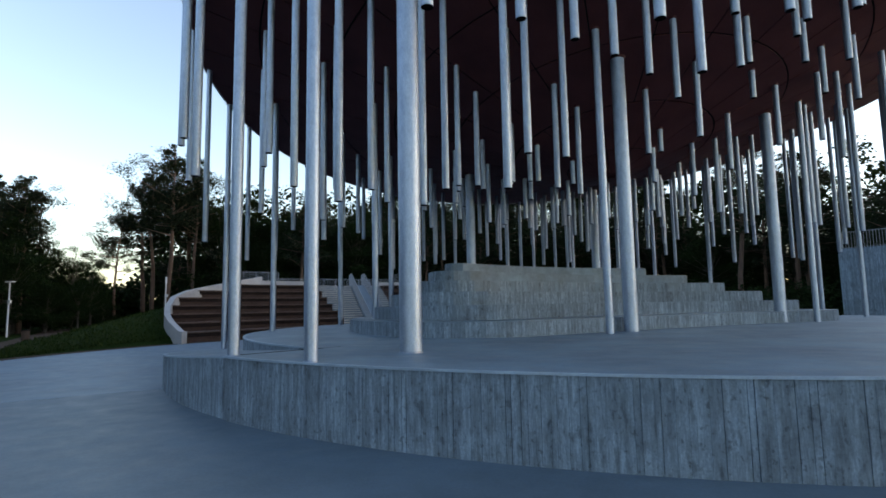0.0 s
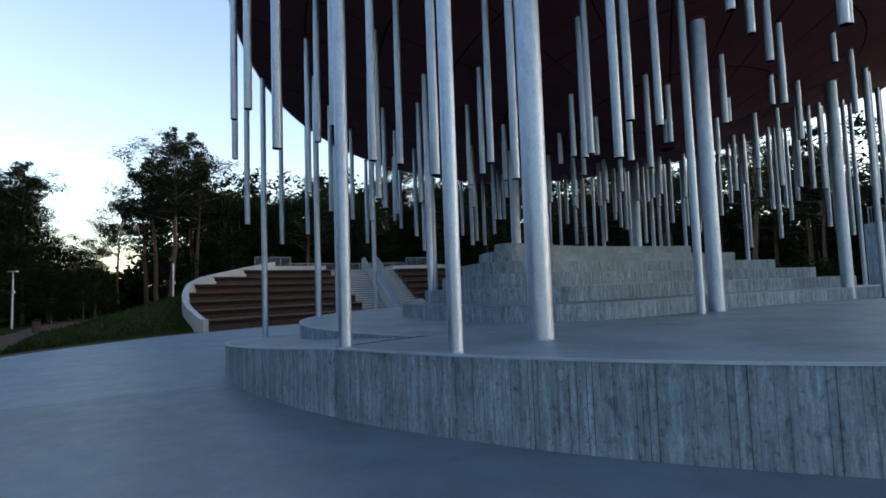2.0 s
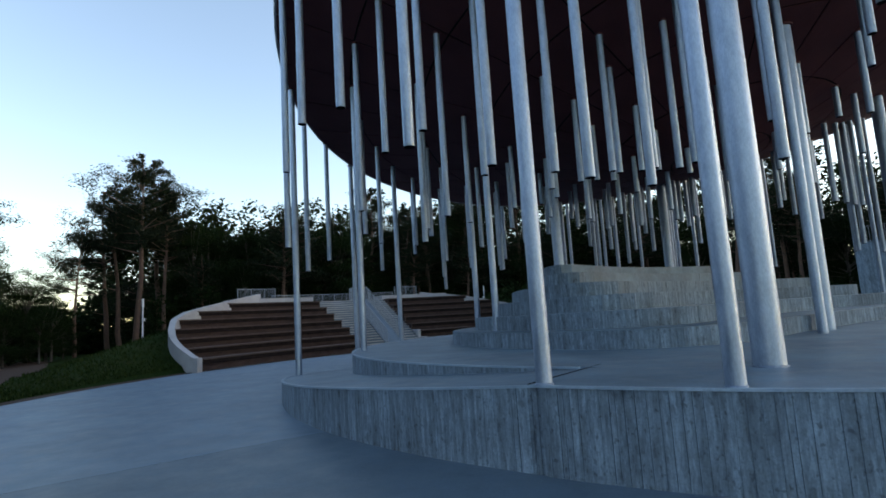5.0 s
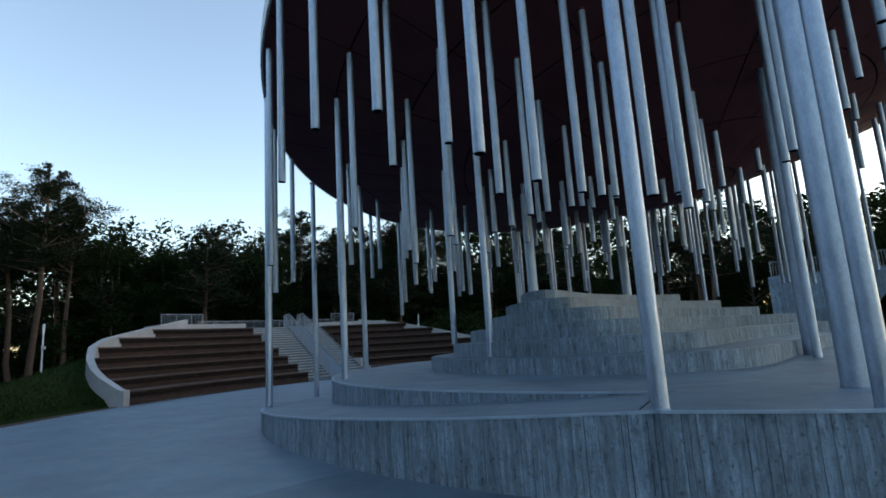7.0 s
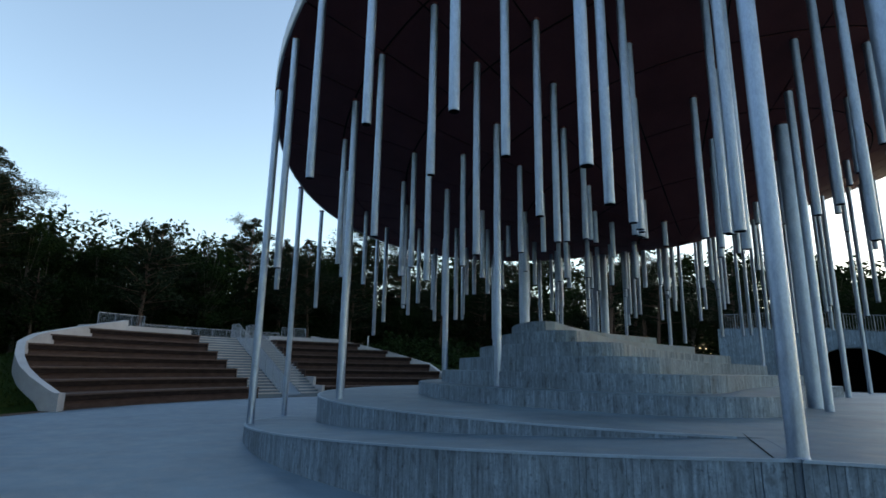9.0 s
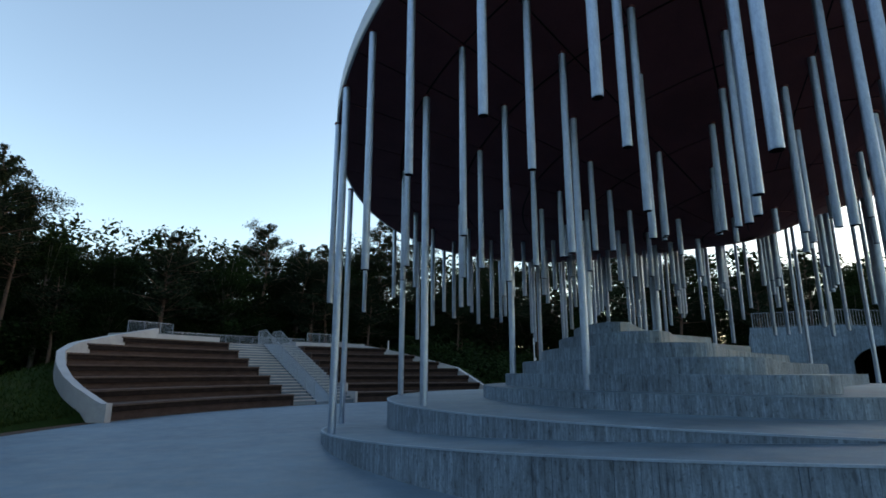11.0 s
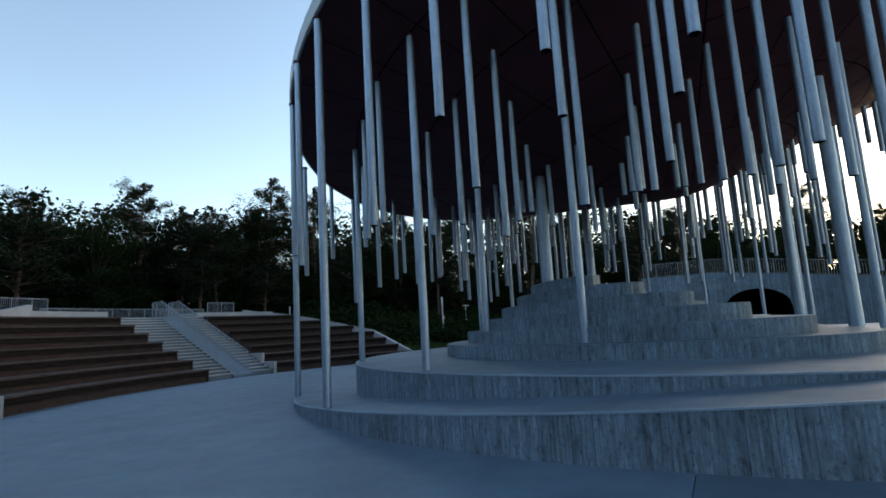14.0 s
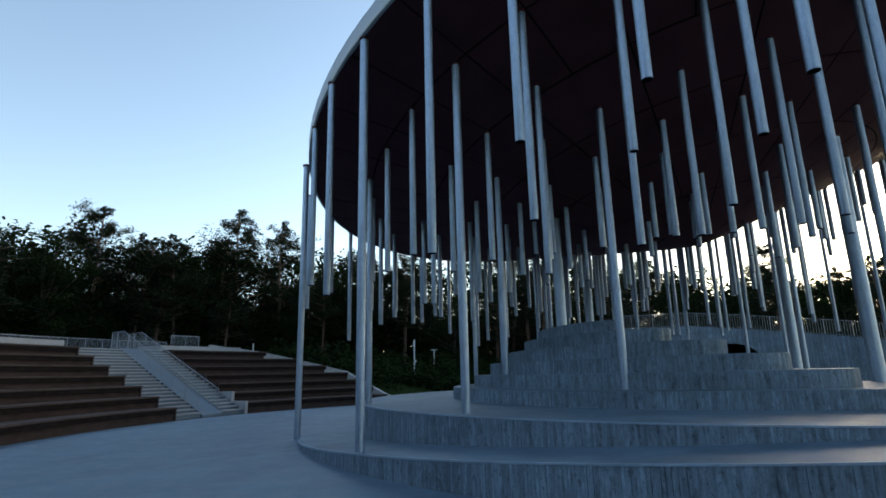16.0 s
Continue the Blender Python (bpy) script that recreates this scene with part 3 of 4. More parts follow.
# end walls follow the ends of the rows
for fn, sgn, lab in ((end_left, 1, "pale concrete end wall curving round the terraces"), (end_right, -1, "thin pale concrete end wall of the terraces")):
    V, Q = [], []
    rs = [21.7 + 0.2 * i for i in range(40)]
    w = 0.3 if sgn > 0 else 0.26
    pts = []
    for r in rs:
        p = Vector(pt(r, fn(max(r, 22)) + sgn * 0.05)).to_2d()
        q = Vector(pt(r + 0.1, fn(max(r + 0.1, 22)) + sgn * 0.05)).to_2d()
        d = (q - p).normalized()
        n = Vector((-d.y, d.x)) * (1 if sgn > 0 else -1)
        pts.append((p, p + n * w, max(0.55, slope_z(r) + 0.1) if sgn > 0 else max(0.4, slope_z(r) - 0.1)))
    for p, q, z in pts:
        V += [(p.x, p.y, -0.4), (q.x, q.y, -0.4), (q.x, q.y, z), (p.x, p.y, z)]
    for i in range(len(pts) - 1):
        b, c = 4 * i, 4 * i + 4
        Q += [(b, b + 1, c + 1, c), (b + 1, b + 2, c + 2, c + 1), (b + 2, b + 3, c + 3, c + 2), (b + 3, b, c, c + 3)]
    e = 4 * (len(pts) - 1)
    Q += [(0, 3, 2, 1), (e, e + 1, e + 2, e + 3)]
    tagged(new("terrace_wall", mesh_of("terrace_wall", V, Q, PALE)), lab, "wall", kind="structure")

TOP_Z = TH * T_ROWS
for a0, a1, z in ((135.4, 146, TOP_Z + 0.34), (124.6, 135.4, TOP_Z - 0.02), (114, 124.6, TOP_Z + 0.3)):
    V, Q = sector(29.45, 31.6, a0, a1, 2.2, z, 40)
    tagged(new("terrace_top", mesh_of("terrace_top", V, Q, PALE)), "pale concrete walkway along the top of the terraces", "walkway", kind="structure")

# stairs between the two banks of seats: two flights with a smooth strip between them
def strip_l(r):
    return 131.4 - 2.0 * (r - 22.1) / 7.3


def strip_r(r):
    return 128.0 - 1.1 * (r - 22.1) / 7.3


def strip_z(r):
    return 0.457 * (r - 22.0) + 0.03


stairs = tagged(empty("terrace_stairs", pt(22, 130)), "pale concrete stairs with a smooth ramp strip between two flights", "stairs")
o = Vector(stairs.location)
NST = 21
for i in range(NST):
    r = TR + 0.1 + (TT * T_ROWS) / NST * i
    r2 = r + 0.42 if i < NST - 1 else 29.5
    for spans in ((strip_l(r), 135.38, strip_l(r2), 135.38), (124.62, strip_r(r), 124.62, strip_r(r2))):
        # risers get the darker slab colour in place of their shade
        V, Q = ring_piece(r + 0.03, r2, *spans, max(-0.3, TOP_Z / NST * (i - 1)), TOP_Z / NST * (i + 1) - 0.055, 3)
        step = child("step", mesh_of("step", [Vector(v) - o for v in V], Q, PLAZA), stairs, "concrete riser, coloured darker for its shade")
        V, Q = ring_piece(r, r2, *spans, TOP_Z / NST * (i + 1) - 0.055, TOP_Z / NST * (i + 1), 3)
        child("tread", mesh_of("tread", [Vector(v) - o for v in V], Q, PALE), step, "pale concrete tread slab")
V, Q = [], []
for r in (22.02, 29.5):
    z = strip_z(r)
    for a in (strip_l(r) - 0.03, strip_r(r) + 0.03):
        V += [Vector(pt(r, a, -0.3 if r < 23 else 2.2)) - o, Vector(pt(r, a, z)) - o]
Q = [(0, 1, 3, 2), (4, 6, 7, 5), (0, 4, 5, 1), (2, 3, 7, 6), (1, 5, 7, 3), (0, 2, 6, 4)]
child("pram_ramp", mesh_of("pram_ramp", V, Q, PLAZA), stairs, "smooth grey sloping strip between the flights")
for k in range(2):
    r = TR + TT * k
    V, Q = sector(r - 0.02, r + TT, 124.2, 124.61, TH * k - 0.2, TH * (k + 1) + 0.05, 2)
    child("cheek_block", mesh_of("cheek_block", [Vector(v) - o for v in V], Q, PALE), stairs, "pale concrete end block of a seating step")


def bar(bm, p, q, w):
    """A square bar from p to q."""
    p, q = Vector(p), Vector(q)
    d = (q - p).normalized()
    s = d.cross(Vector((0, 0, 1)))
    s = s.normalized() if s.length > 0.1 else Vector((1, 0, 0))
    u = s.cross(d)
    v = [bm.verts.new(c + s * w * i + u * w * j) for c in (p, q) for i, j in ((-.5, -.5), (.5, -.5), (.5, .5), (-.5, .5))]
    for f in ((0, 1, 2, 3), (7, 6, 5, 4), (0, 4, 5, 1), (1, 5, 6, 2), (2, 6, 7, 3), (3, 7, 4, 0)):
        bm.faces.new([v[i] for i in f])


def railing(name, label, path, height, gap, group, flat=0.02):
    """A steel railing along a path of points: top rail, foot rail, posts and bars."""
    thing = tagged(empty(name, path[0]), label, "railing", group)
    o = Vector(path[0])
    up = Vector((0, 0, height))
    bt, bf = bmesh.new(), bmesh.new()
    for p, q in zip(path, path[1:]):
        bar(bt, Vector(p) + up - o, Vector(q) + up - o, 0.03)
        bar(bf, Vector(p) + Vector((0, 0, 0.08)) - o, Vector(q) + Vector((0, 0, 0.08)) - o, 0.016)
    part("top_rail", bt, RAILING, thing)
    part("foot_rail", bf, RAILING, thing)
    run = [Vector(p) for p in path]
    total = sum((b - a).length for a, b in zip(run, run[1:]))
    k = max(2, round(total / gap))
    for i in range(k + 1):
        s = total * i / k
        for a, b in zip(run, run[1:]):
            L = (b - a).length
            if s <= L + 1e-6:
                p = a.lerp(b, min(1, s / L))
                break
            s -= L
        bb = bmesh.new()
        thick = 0.04 if i % 10 == 0 or i == k else flat
        bar(bb, p - o, p - o + up, thick)
        part("post" if thick > flat else "bar", bb, RAILING, thing)
    return thing


for edge, sgn in ((strip_l, -0.2), (strip_r, 0.2)):
    railing("stair_railing", "grey steel bar railing beside the ramp strip of the stairs", [pt(22.4, edge(22.4) + sgn, strip_z(22.4)), pt(29.4, edge(29.4) + sgn, strip_z(29.4)), pt(30.6, edge(30.6) + sgn, TOP_Z - 0.02)], 0.98, 0.12, "railings of the stairs", 0.016)
for a0, a1, r, z, lab in ((139.6, 144.7, 31.0, TOP_Z + 0.34, "pale steel bar railing above the seating"), (121.5, 139.6, 31.5, TOP_Z - 0.1, "grey steel bar railing behind the walkway"), (118, 121.5, 31.0, TOP_Z + 0.3, "pale steel bar railing above the seating")):
    n = max(2, int((a1 - a0) / 1.2))
    railing("terrace_railing", lab, [pt(r, a1 - (a1 - a0) * i / n, z - 0.02) for i in range(n + 1)], 0.76, 0.1, "railings above the terraces", 0.016)

# ---------------------------------------------------------------- curved wall with the arched passage
R_W = 25.6


def far_top(a):
    return float(np.interp(a, [-25, 5, 9.5, 21, 33, 41, 53], [0.9, 2.4, 2.77, 3.64, 4.4, 4.8, 4.8]))


def arch_z(a):
    u = (a - 35.6) / 4.7
    return 2.1 + 1.3 * math.sqrt(1 - u * u) if abs(u) < 1 else 0.0


V, Q = [], []
step = 0.2
n = int(78 / step)
for i in range(n):
    a0, a1 = -25 + step * i, -25 + step * (i + 1)
    am = (a0 + a1) / 2
    d = rnd.choice((0.0, 0.004, 0.012, 0.02))
    zb = max(-0.3, arch_z(am)) if arch_z(am) > 0 else -0.3
    b = len(V)
    for a in (a0, a1):
        zt = far_top(a)
        V += [pt(R_W - d, a, zb), pt(R_W + 0.5, a, zb), pt(R_W + 0.5, a, zt), pt(R_W - d, a, zt)]
    Q += [(b, b + 1, b + 5, b + 4), (b + 1, b + 2, b + 6, b + 5), (b + 2, b + 3, b + 7, b + 6), (b + 3, b, b + 4, b + 7), (b, b + 3, b + 2, b + 1), (b + 4, b + 5, b + 6, b + 7)]
tagged(new("curved_wall", mesh_of("curved_wall", V, Q, BOARD)), "curved board-marked concrete wall with an arched passage", "wall", kind="structure")
V, Q = sector(R_W + 0.5, R_W + 7, 29.5, 42, 3.6, 3.9, 10)
tagged(new("passage_roof", mesh_of("passage_roof", V, Q, BOARD)), "concrete roof of the passage", "roof", kind="structure")
# near-black walls paint the gloom inside the passage
for a0, a1, r0, r1 in ((29.3, 30.8, R_W + 0.5, R_W + 7), (40.4, 42, R_W + 0.5, R_W + 7), (29.3, 42, R_W + 7, R_W + 7.3)):
    V, Q = sector(r0, r1, a0, a1, -0.3, 3.6, 10)
    tagged(new("passage_wall", mesh_of("passage_wall", V, Q, DARK)), "side of the passage, painted near-black as shade", "wall", kind="structure")
V, Q = sector(R_W + 0.5, 40, 42, 53, -0.3, 4.6, 12)
tagged(new("upper_terrace", mesh_of("upper_terrace", V, Q, BOARD)), "concrete terrace behind the curved wall", "terrace", kind="structure")
n = 40
railing("wall_railing", "grey steel bar railing on the curved wall", [pt(R_W + 0.2, -20 + 72.5 * i / n, far_top(-20 + 72.5 * i / n) - 0.01) for i in range(n + 1)], 1.05, 0.16, "railings on the wall", 0.016)

# ---------------------------------------------------------------- plaza details
def joint(p, q, w=0.009):
    bm = bmesh.new()
    p, q = Vector(p), Vector(q)
    d = (q - p).normalized()
    s = Vector((-d.y, d.x, 0)) * w / 2
    z = Vector((0, 0, 0.0025))
    bm.faces.new([bm.verts.new(v) for v in (p - s + z, q - s + z, q + s + z, p + s + z)])
    me = bpy.data.meshes.new("slab_joint")
    bm.to_mesh(me)
    bm.free()
    me.materials.append(DARK)
    child("slab_joint", me, pavement)


for a in (60.0, 222.0):
    ra = 13.22 if a > 100 else 11.6
    for r0, r1 in ((ra, 14.0), (14.0, 18.0), (18.0, 21.95)):
        joint(pt(r0, a, plaza_z(r0)), pt(r1, a, plaza_z(r1)))
for a in (RAMP_A1 - 0.9,):
    bm = bmesh.new()
    pa, pb = Vector(pt(11.0, a, STAGE_Z - 0.002)), Vector(pt(13.1, a, STAGE_Z - 0.004))
    bar(bm, pa, pb, 0.008)
    part("expansion_joint", bm, DARK, stage)

# reddish strip along the plaza's edge
V, Q = sector(22.0, 22.55, 60, 300, -0.3, -0.085, 160)
tagged(new("edge_strip", mesh_of("edge_strip", V, Q, SOIL)), "reddish grit strip between plaza and turf", "strip", kind="structure")
# a grit path leading away over the turf
V, Q = [], []
for i in range(60):
    u = i / 59
    x, y = -15.5 - 34 * u, 11 + 34 * u + 5 * math.sin(u * 2.2)
    for s in (-1.2, -0.4, 0.4, 1.2):
        V.append((x + s, y + s, bank(x + s, y + s) + (0.07 if abs(s) < 1 else 0.02)))
Q = [(4 * i + j, 4 * i + j + 1, 4 * i + j + 5, 4 * i + j + 4) for i in range(59) for j in range(3)]
tagged(new("path", mesh_of("path", V, Q, SOIL)), "worn grit path leading off between the trees", "path", kind="structure")


# ---------------------------------------------------------------- lamps
def lamp_post(x, y, z, h, arm):
    thing = tagged(empty("street_lamp", (x, y, z)), "slim grey steel street lamp, unlit", "street lamp", "street lamps")
    bm = bmesh.new()
    bmesh.ops.create_cone(bm, cap_ends=True, segments=10, radius1=0.07, radius2=0.045, depth=h + 0.3, matrix=Matrix.Translation((0, 0, h / 2 - 0.15)))
    part("pole", bm, LAMP_STEEL, thing)
    bm = bmesh.new()
    if arm:
        box_bm(bm, -0.35, 0.35, -0.12, 0.12, h, h + 0.07)
    else:
        bmesh.ops.create_cone(bm, cap_ends=True, segments=10, radius1=0.08, radius2=0.08, depth=0.6, matrix=Matrix.Translation((0, 0, h + 0.3)))
    part("head", bm, LAMP_STEEL, thing, "flat lamp head" if arm else "upright lamp head")
    bm = bmesh.new()
    box_bm(bm, -0.05, 0.17, -0.06, 0.06, h * 0.62, h * 0.62 + 0.2)
    part("spotlight", bm, LAMP_STEEL, thing)


for x, y, h, arm in LAMPS:
    lamp_post(x, y, bank(x, y), h, arm)

# a low spotlight on the rim of the terraces
spot = tagged(empty("spotlight_post", (-3.80, 58.64, bank(-3.80, 58.64))), "short pale steel post with a small spotlight, unlit", "spotlight")
bm = bmesh.new()
TALL = 4.74 - spot.location.z
bmesh.ops.create_cone(bm, cap_ends=True, segments=10, radius1=0.06, radius2=0.05, depth=TALL, matrix=Matrix.Translation((0, 0, TALL / 2)))
part("pole", bm, LAMP_STEEL, spot)
bm = bmesh.new()
box_bm(bm, -0.16, 0.06, -0.06, 0.06, TALL * 0.62, TALL * 0.62 + 0.16)
part("head", bm, LAMP_STEEL, spot, "small box spotlight")

# a litter bin by the path
bin_ = tagged(empty("litter_bin", (-27.0, 26.0, bank(-27.0, 26.0))), "small brown litter bin by the path", "litter bin")
bm = bmesh.new()
bmesh.ops.create_cone(bm, cap_ends=True, segments=14, radius1=0.2, radius2=0.22, depth=0.7, matrix=Matrix.Translation((0, 0, 0.35)))
part("body", bm, SOIL, bin_)
bm = bmesh.new()
bmesh.ops.create_cone(bm, cap_ends=True, segments=14, radius1=0.24, radius2=0.24, depth=0.05, matrix=Matrix.Translation((0, 0, 0.73)))
part("lid", bm, DARK, bin_)

# ---------------------------------------------------------------- trees
BARK_P = material("pine_bark", (0.17, 0.09, 0.055), 0.9)
_n = noise_tex(BARK_P, coords(BARK_P, (1, 1, 0.3)), 6, 5, 0.7)
base_of(BARK_P, ramp(BARK_P, _n, [(0.3, (0.045, 0.028, 0.022)), (0.7, (0.11, 0.06, 0.04))]))
bump(BARK_P, _n, 0.6, 0.03)
BARK_B = material("broadleaf_bark", (0.09, 0.075, 0.06), 0.9)
_n = noise_tex(BARK_B, coords(BARK_B, (1, 1, 0.3)), 6, 5, 0.7)
base_of(BARK_B, ramp(BARK_B, _n, [(0.3, (0.025, 0.021, 0.018)), (0.7, (0.07, 0.06, 0.05))]))


def leaf_mat(name, a, b):
    m = material(name, a, 0.85, 0, 0.03)
    g = node(m, "ShaderNodeNewGeometry")
    oi = node(m, "ShaderNodeObjectInfo")
    c = ramp(m, g.outputs["Random Per Island"], [(0.0, a), (1.0, b)])
    t = ramp(m, oi.outputs["Random"], [(0.0, grey(0.4)), (1.0, grey(0.6))])
    base_of(m, mix(m, 0.7, c, t, "OVERLAY"))
    return m


NEEDLE = leaf_mat("pine_needles", (0.008, 0.013, 0.008), (0.019, 0.026, 0.014))
LEAF = leaf_mat("broad_leaves", (0.005, 0.012, 0.004), (0.016, 0.028, 0.009))


def limb(V, Q, p, q, r0, r1, n=6):
    p, q = np.array(p, float), np.array(q, float)
    d = (q - p) / np.linalg.norm(q - p)
    s = np.cross(d, (0.3, 0.9, 0.1))
    s /= np.linalg.norm(s)
    u = np.cross(d, s)
    b = len(V)
    for c, r in ((p, r0), (q, r1)):
        V += [tuple(c + r * (math.cos(2 * math.pi * i / n) * s + math.sin(2 * math.pi * i / n) * u)) for i in range(n)]
    Q += [(b + i, b + (i + 1) % n, b + n + (i + 1) % n, b + n + i) for i in range(n)]


def leaves(rng, centres, spread, count, size, slim=0.5):
    """Small four-sided leaf sprays scattered round the centres."""
    c = np.repeat(np.array(centres), count, axis=0)
    k = len(c)
    v = rng.normal(size=(k, 3))
    v /= np.linalg.norm(v, axis=1)[:, None]
    spread = np.array(spread)
    if spread.ndim == 2:
        spread = np.repeat(spread, count, axis=0)
    c = c + v * (1.1 * rng.random((k, 1)) ** 0.7 + 0.2 * rng.random((k, 1)) ** 4) * spread
    a = rng.normal(size=(k, 3))
    a[:, 2] *= 0.5
    a /= np.linalg.norm(a, axis=1)[:, None]
    b = np.cross(a, rng.normal(size=(k, 3)))
    b /= np.linalg.norm(b, axis=1)[:, None]
    s = (size * rng.uniform(0.6, 1.4, (k, 1)))
    a, b = a * s, b * s * slim
    V = np.stack([c - a, c + b * 0.9, c + a, c - b], 1).reshape(-1, 3)
    F = np.arange(4 * k).reshape(-1, 4)
    return V, F


def leaf_mesh(name, V, F, mat):
    me = bpy.data.meshes.new(name)
    me.from_pydata(V.tolist(), [], F.tolist())
    me.materials.append(mat)
    return me


def pine(seed, count=40, size=0.11):
    """A 16 m pine: bare leaning trunk, flat sprays of needles in the upper half."""
    rng = np.random.default_rng(seed)
    thing = empty("pine_tree")
    V, Q, cen = [], [], []
    p = np.zeros(3)
    p[2] = -0.4
    lean = rng.normal(0, 0.035, 2)
    nodes = [p]
    for i in range(8):
        q = nodes[-1] + np.array([*(lean + rng.normal(0, 0.045, 2)) * 2.0, 2.05])
        nodes.append(q)
    for i in range(8):
        limb(V, Q, nodes[i], nodes[i + 1], 0.26 * (1 - i / 9.5), 0.26 * (1 - (i + 1) / 9.5), 8)
    base = rng.uniform(0.42, 0.58)
    thin = rng.uniform(0.6, 1.25, 10)
    wide = []
    for i in range(60):
        u = base + (1 - base) * 0.97 * min(1.0, max(0.0, (i + rng.uniform(-3, 3)) / 61))
        zz = u * 16
        j = min(7, int(zz / 2.05))
        f = min(1.0, max(0.0, (zz - nodes[j][2]) / 2.05))
        o = nodes[j] * (1 - f) + nodes[j + 1] * f
        az = rng.uniform(0, 2 * math.pi)
        reach = (0.3 + 2.7 * min(1, (1 - u) / (1 - base) * 2.0) ** 0.75) * thin[i // 6] * rng.uniform(0.45, 1.25)
        tip = o + np.array([math.cos(az) * reach, math.sin(az) * reach, reach * rng.uniform(0.05, 0.6)])
        if rng.random() < 0.25:
            continue
        limb(V, Q, o, tip, 0.06, 0.02, 4)
        n = int(2 + 3.4 * reach)
        wide += [0.22 + 0.15 * reach] * n
        for j in range(n):
            f = rng.uniform(0.35, 1.05)
            cen.append(o * (1 - f) + tip * f + rng.normal(0, 0.05 + 0.14 * reach, 3) * (1, 1, 0.6) + np.array([0, 0, 0.08]))
    for i in range(3):
        zz = rng.uniform(0.25, base) * 16
        j = min(7, int(zz / 2.05))
        az = rng.uniform(0, 2 * math.pi)
        limb(V, Q, nodes[j], nodes[j] + np.array([math.cos(az) * 1.3, math.sin(az) * 1.3, 0.3]), 0.035, 0.01, 4)
    child("trunk", mesh_of("trunk", V, Q, BARK_P, True), thing, "bare reddish trunk with thin limbs")
    for d in (-0.6, -0.3, 0.05):
        cen.append(nodes[-1] + np.array([0, 0, d]))
        wide.append(0.15)
    wide = np.array(wide)[:, None] * np.array([1.0, 1.0, 0.7])
    LV, LF = leaves(rng, cen, wide, count, size, 0.32)
    child("crown", leaf_mesh("crown", LV, LF, NEEDLE), thing, "dark ragged needle crown")
    return tagged(thing, "tall dark pine with a bare reddish trunk", "tree", "trees round the plaza")


def broadleaf(seed, count=210, size=0.085):
    """A 14 m broadleaf tree: forked trunk and a deep uneven crown."""
    rng = np.random.default_rng(seed)
    thing = empty("broadleaf_tree")
    V, Q, cen = [], [], []
    limb(V, Q, (0, 0, -0.4), (0.1, 0.05, 3.0), 0.24, 0.18, 8)
    limb(V, Q, (0.1, 0.05, 3.0), (0.2, -0.1, 9.5), 0.18, 0.06, 7)
    for i in range(34):
        h = rng.uniform(0.16, 0.97)
        az = rng.uniform(0, 2 * math.pi)
        wide = 3.4 * math.sin(math.pi * min(0.97, (h * 0.82 + 0.16))) ** 0.7 * rng.uniform(0.45, 1.1)
        o = np.array([0.15, 0, 2.2 + 7.0 * h * 0.85])
        tip = np.array([math.cos(az) * wide, math.sin(az) * wide, 14 * h])
        limb(V, Q, o, tip, 0.06, 0.02, 4)
        cen += [tip, o * 0.35 + tip * 0.65 + rng.normal(0, 0.3, 3)]
        cen += [o * 0.2 + tip * 0.8 + rng.normal(0, 0.9, 3) * (1, 1, 0.6) for _ in range(2)]
    child("trunk", mesh_of("trunk", V, Q, BARK_B, True), thing, "dark forked trunk")
    LV, LF = leaves(rng, cen, (1.0, 1.0, 0.7), count, size)
    child("crown", leaf_mesh("crown", LV, LF, LEAF), thing, "deep green uneven crown")
    return tagged(thing, "green broadleaf tree with a deep leafy crown", "tree", "trees round the plaza")


PINES = [pine(s) for s in (11, 12, 13, 14, 15)]
BROADS = [broadleaf(s) for s in (21, 22, 23, 24)]
# coarser trees for the depth of the wood
FAR_PINES = [pine(s, 12, 0.19) for s in (31, 32, 33)]
FAR_BROADS = [broadleaf(s, 44, 0.165) for s in (41, 42, 43)]
used = set()


def plant(kinds, x, y, top, tall, rnd, wide=1.0):
    z = bank(x, y)
    src = rnd.choice(kinds)
    s = (top - z) / tall
    m = Matrix.LocRotScale((x, y, z), Euler((0, 0, rnd.uniform(0, 6.28))), (s * wide, s * wide, s))
    if src.name in used:
        copy_thing(src, m)
    else:
        used.add(src.name)
        src.matrix_basis = m


rnd = random.Random(77)
PINE_SPOTS_W = [(-44.9, 37.9, 14.6), (-47, 34.8, 14.2), (-42.5, 38.3, 13.4), (-39.6, 49.4, 16.4), (-37.3, 56.4, 17), (-36.1, 52.3, 20.5), (-34.9, 46.9, 20.2), (-26.2, 61.4, 16.2), (-24.7, 59.4, 15.4), (-18.2, 66, 19.4), (-14.7, 66.7, 17.5),
                (-14.3, 69.9, 17.5), (-11.7, 68.2, 17), (-10.4, 64.4, 16.2), (-6.6, 68.8, 20.4), (-3.9, 70.7, 21.6), (0.3, 71.3, 20.8), (5.3, 70, 16.5)]
PINE_SPOTS_E = [(10.8, 72.9, 19.4), (14.4, 67.2, 16), (16.4, 70.9, 18.2), (19.3, 52.9, 17.3), (25.9, 55.2, 16), (26.2, 57.9, 17), (28.1, 64.7, 15), (30.8, 50, 14), (33.4, 52.4, 14.4), (36.1, 50.3, 14.6), (40.6, 29.6, 10.2), (42, 39.6, 13.8), (42.9, 25.5, 11.8),
                (44.6, 22.4, 11), (48.3, 36.7, 11), (53.8, 35.6, 12.4)]
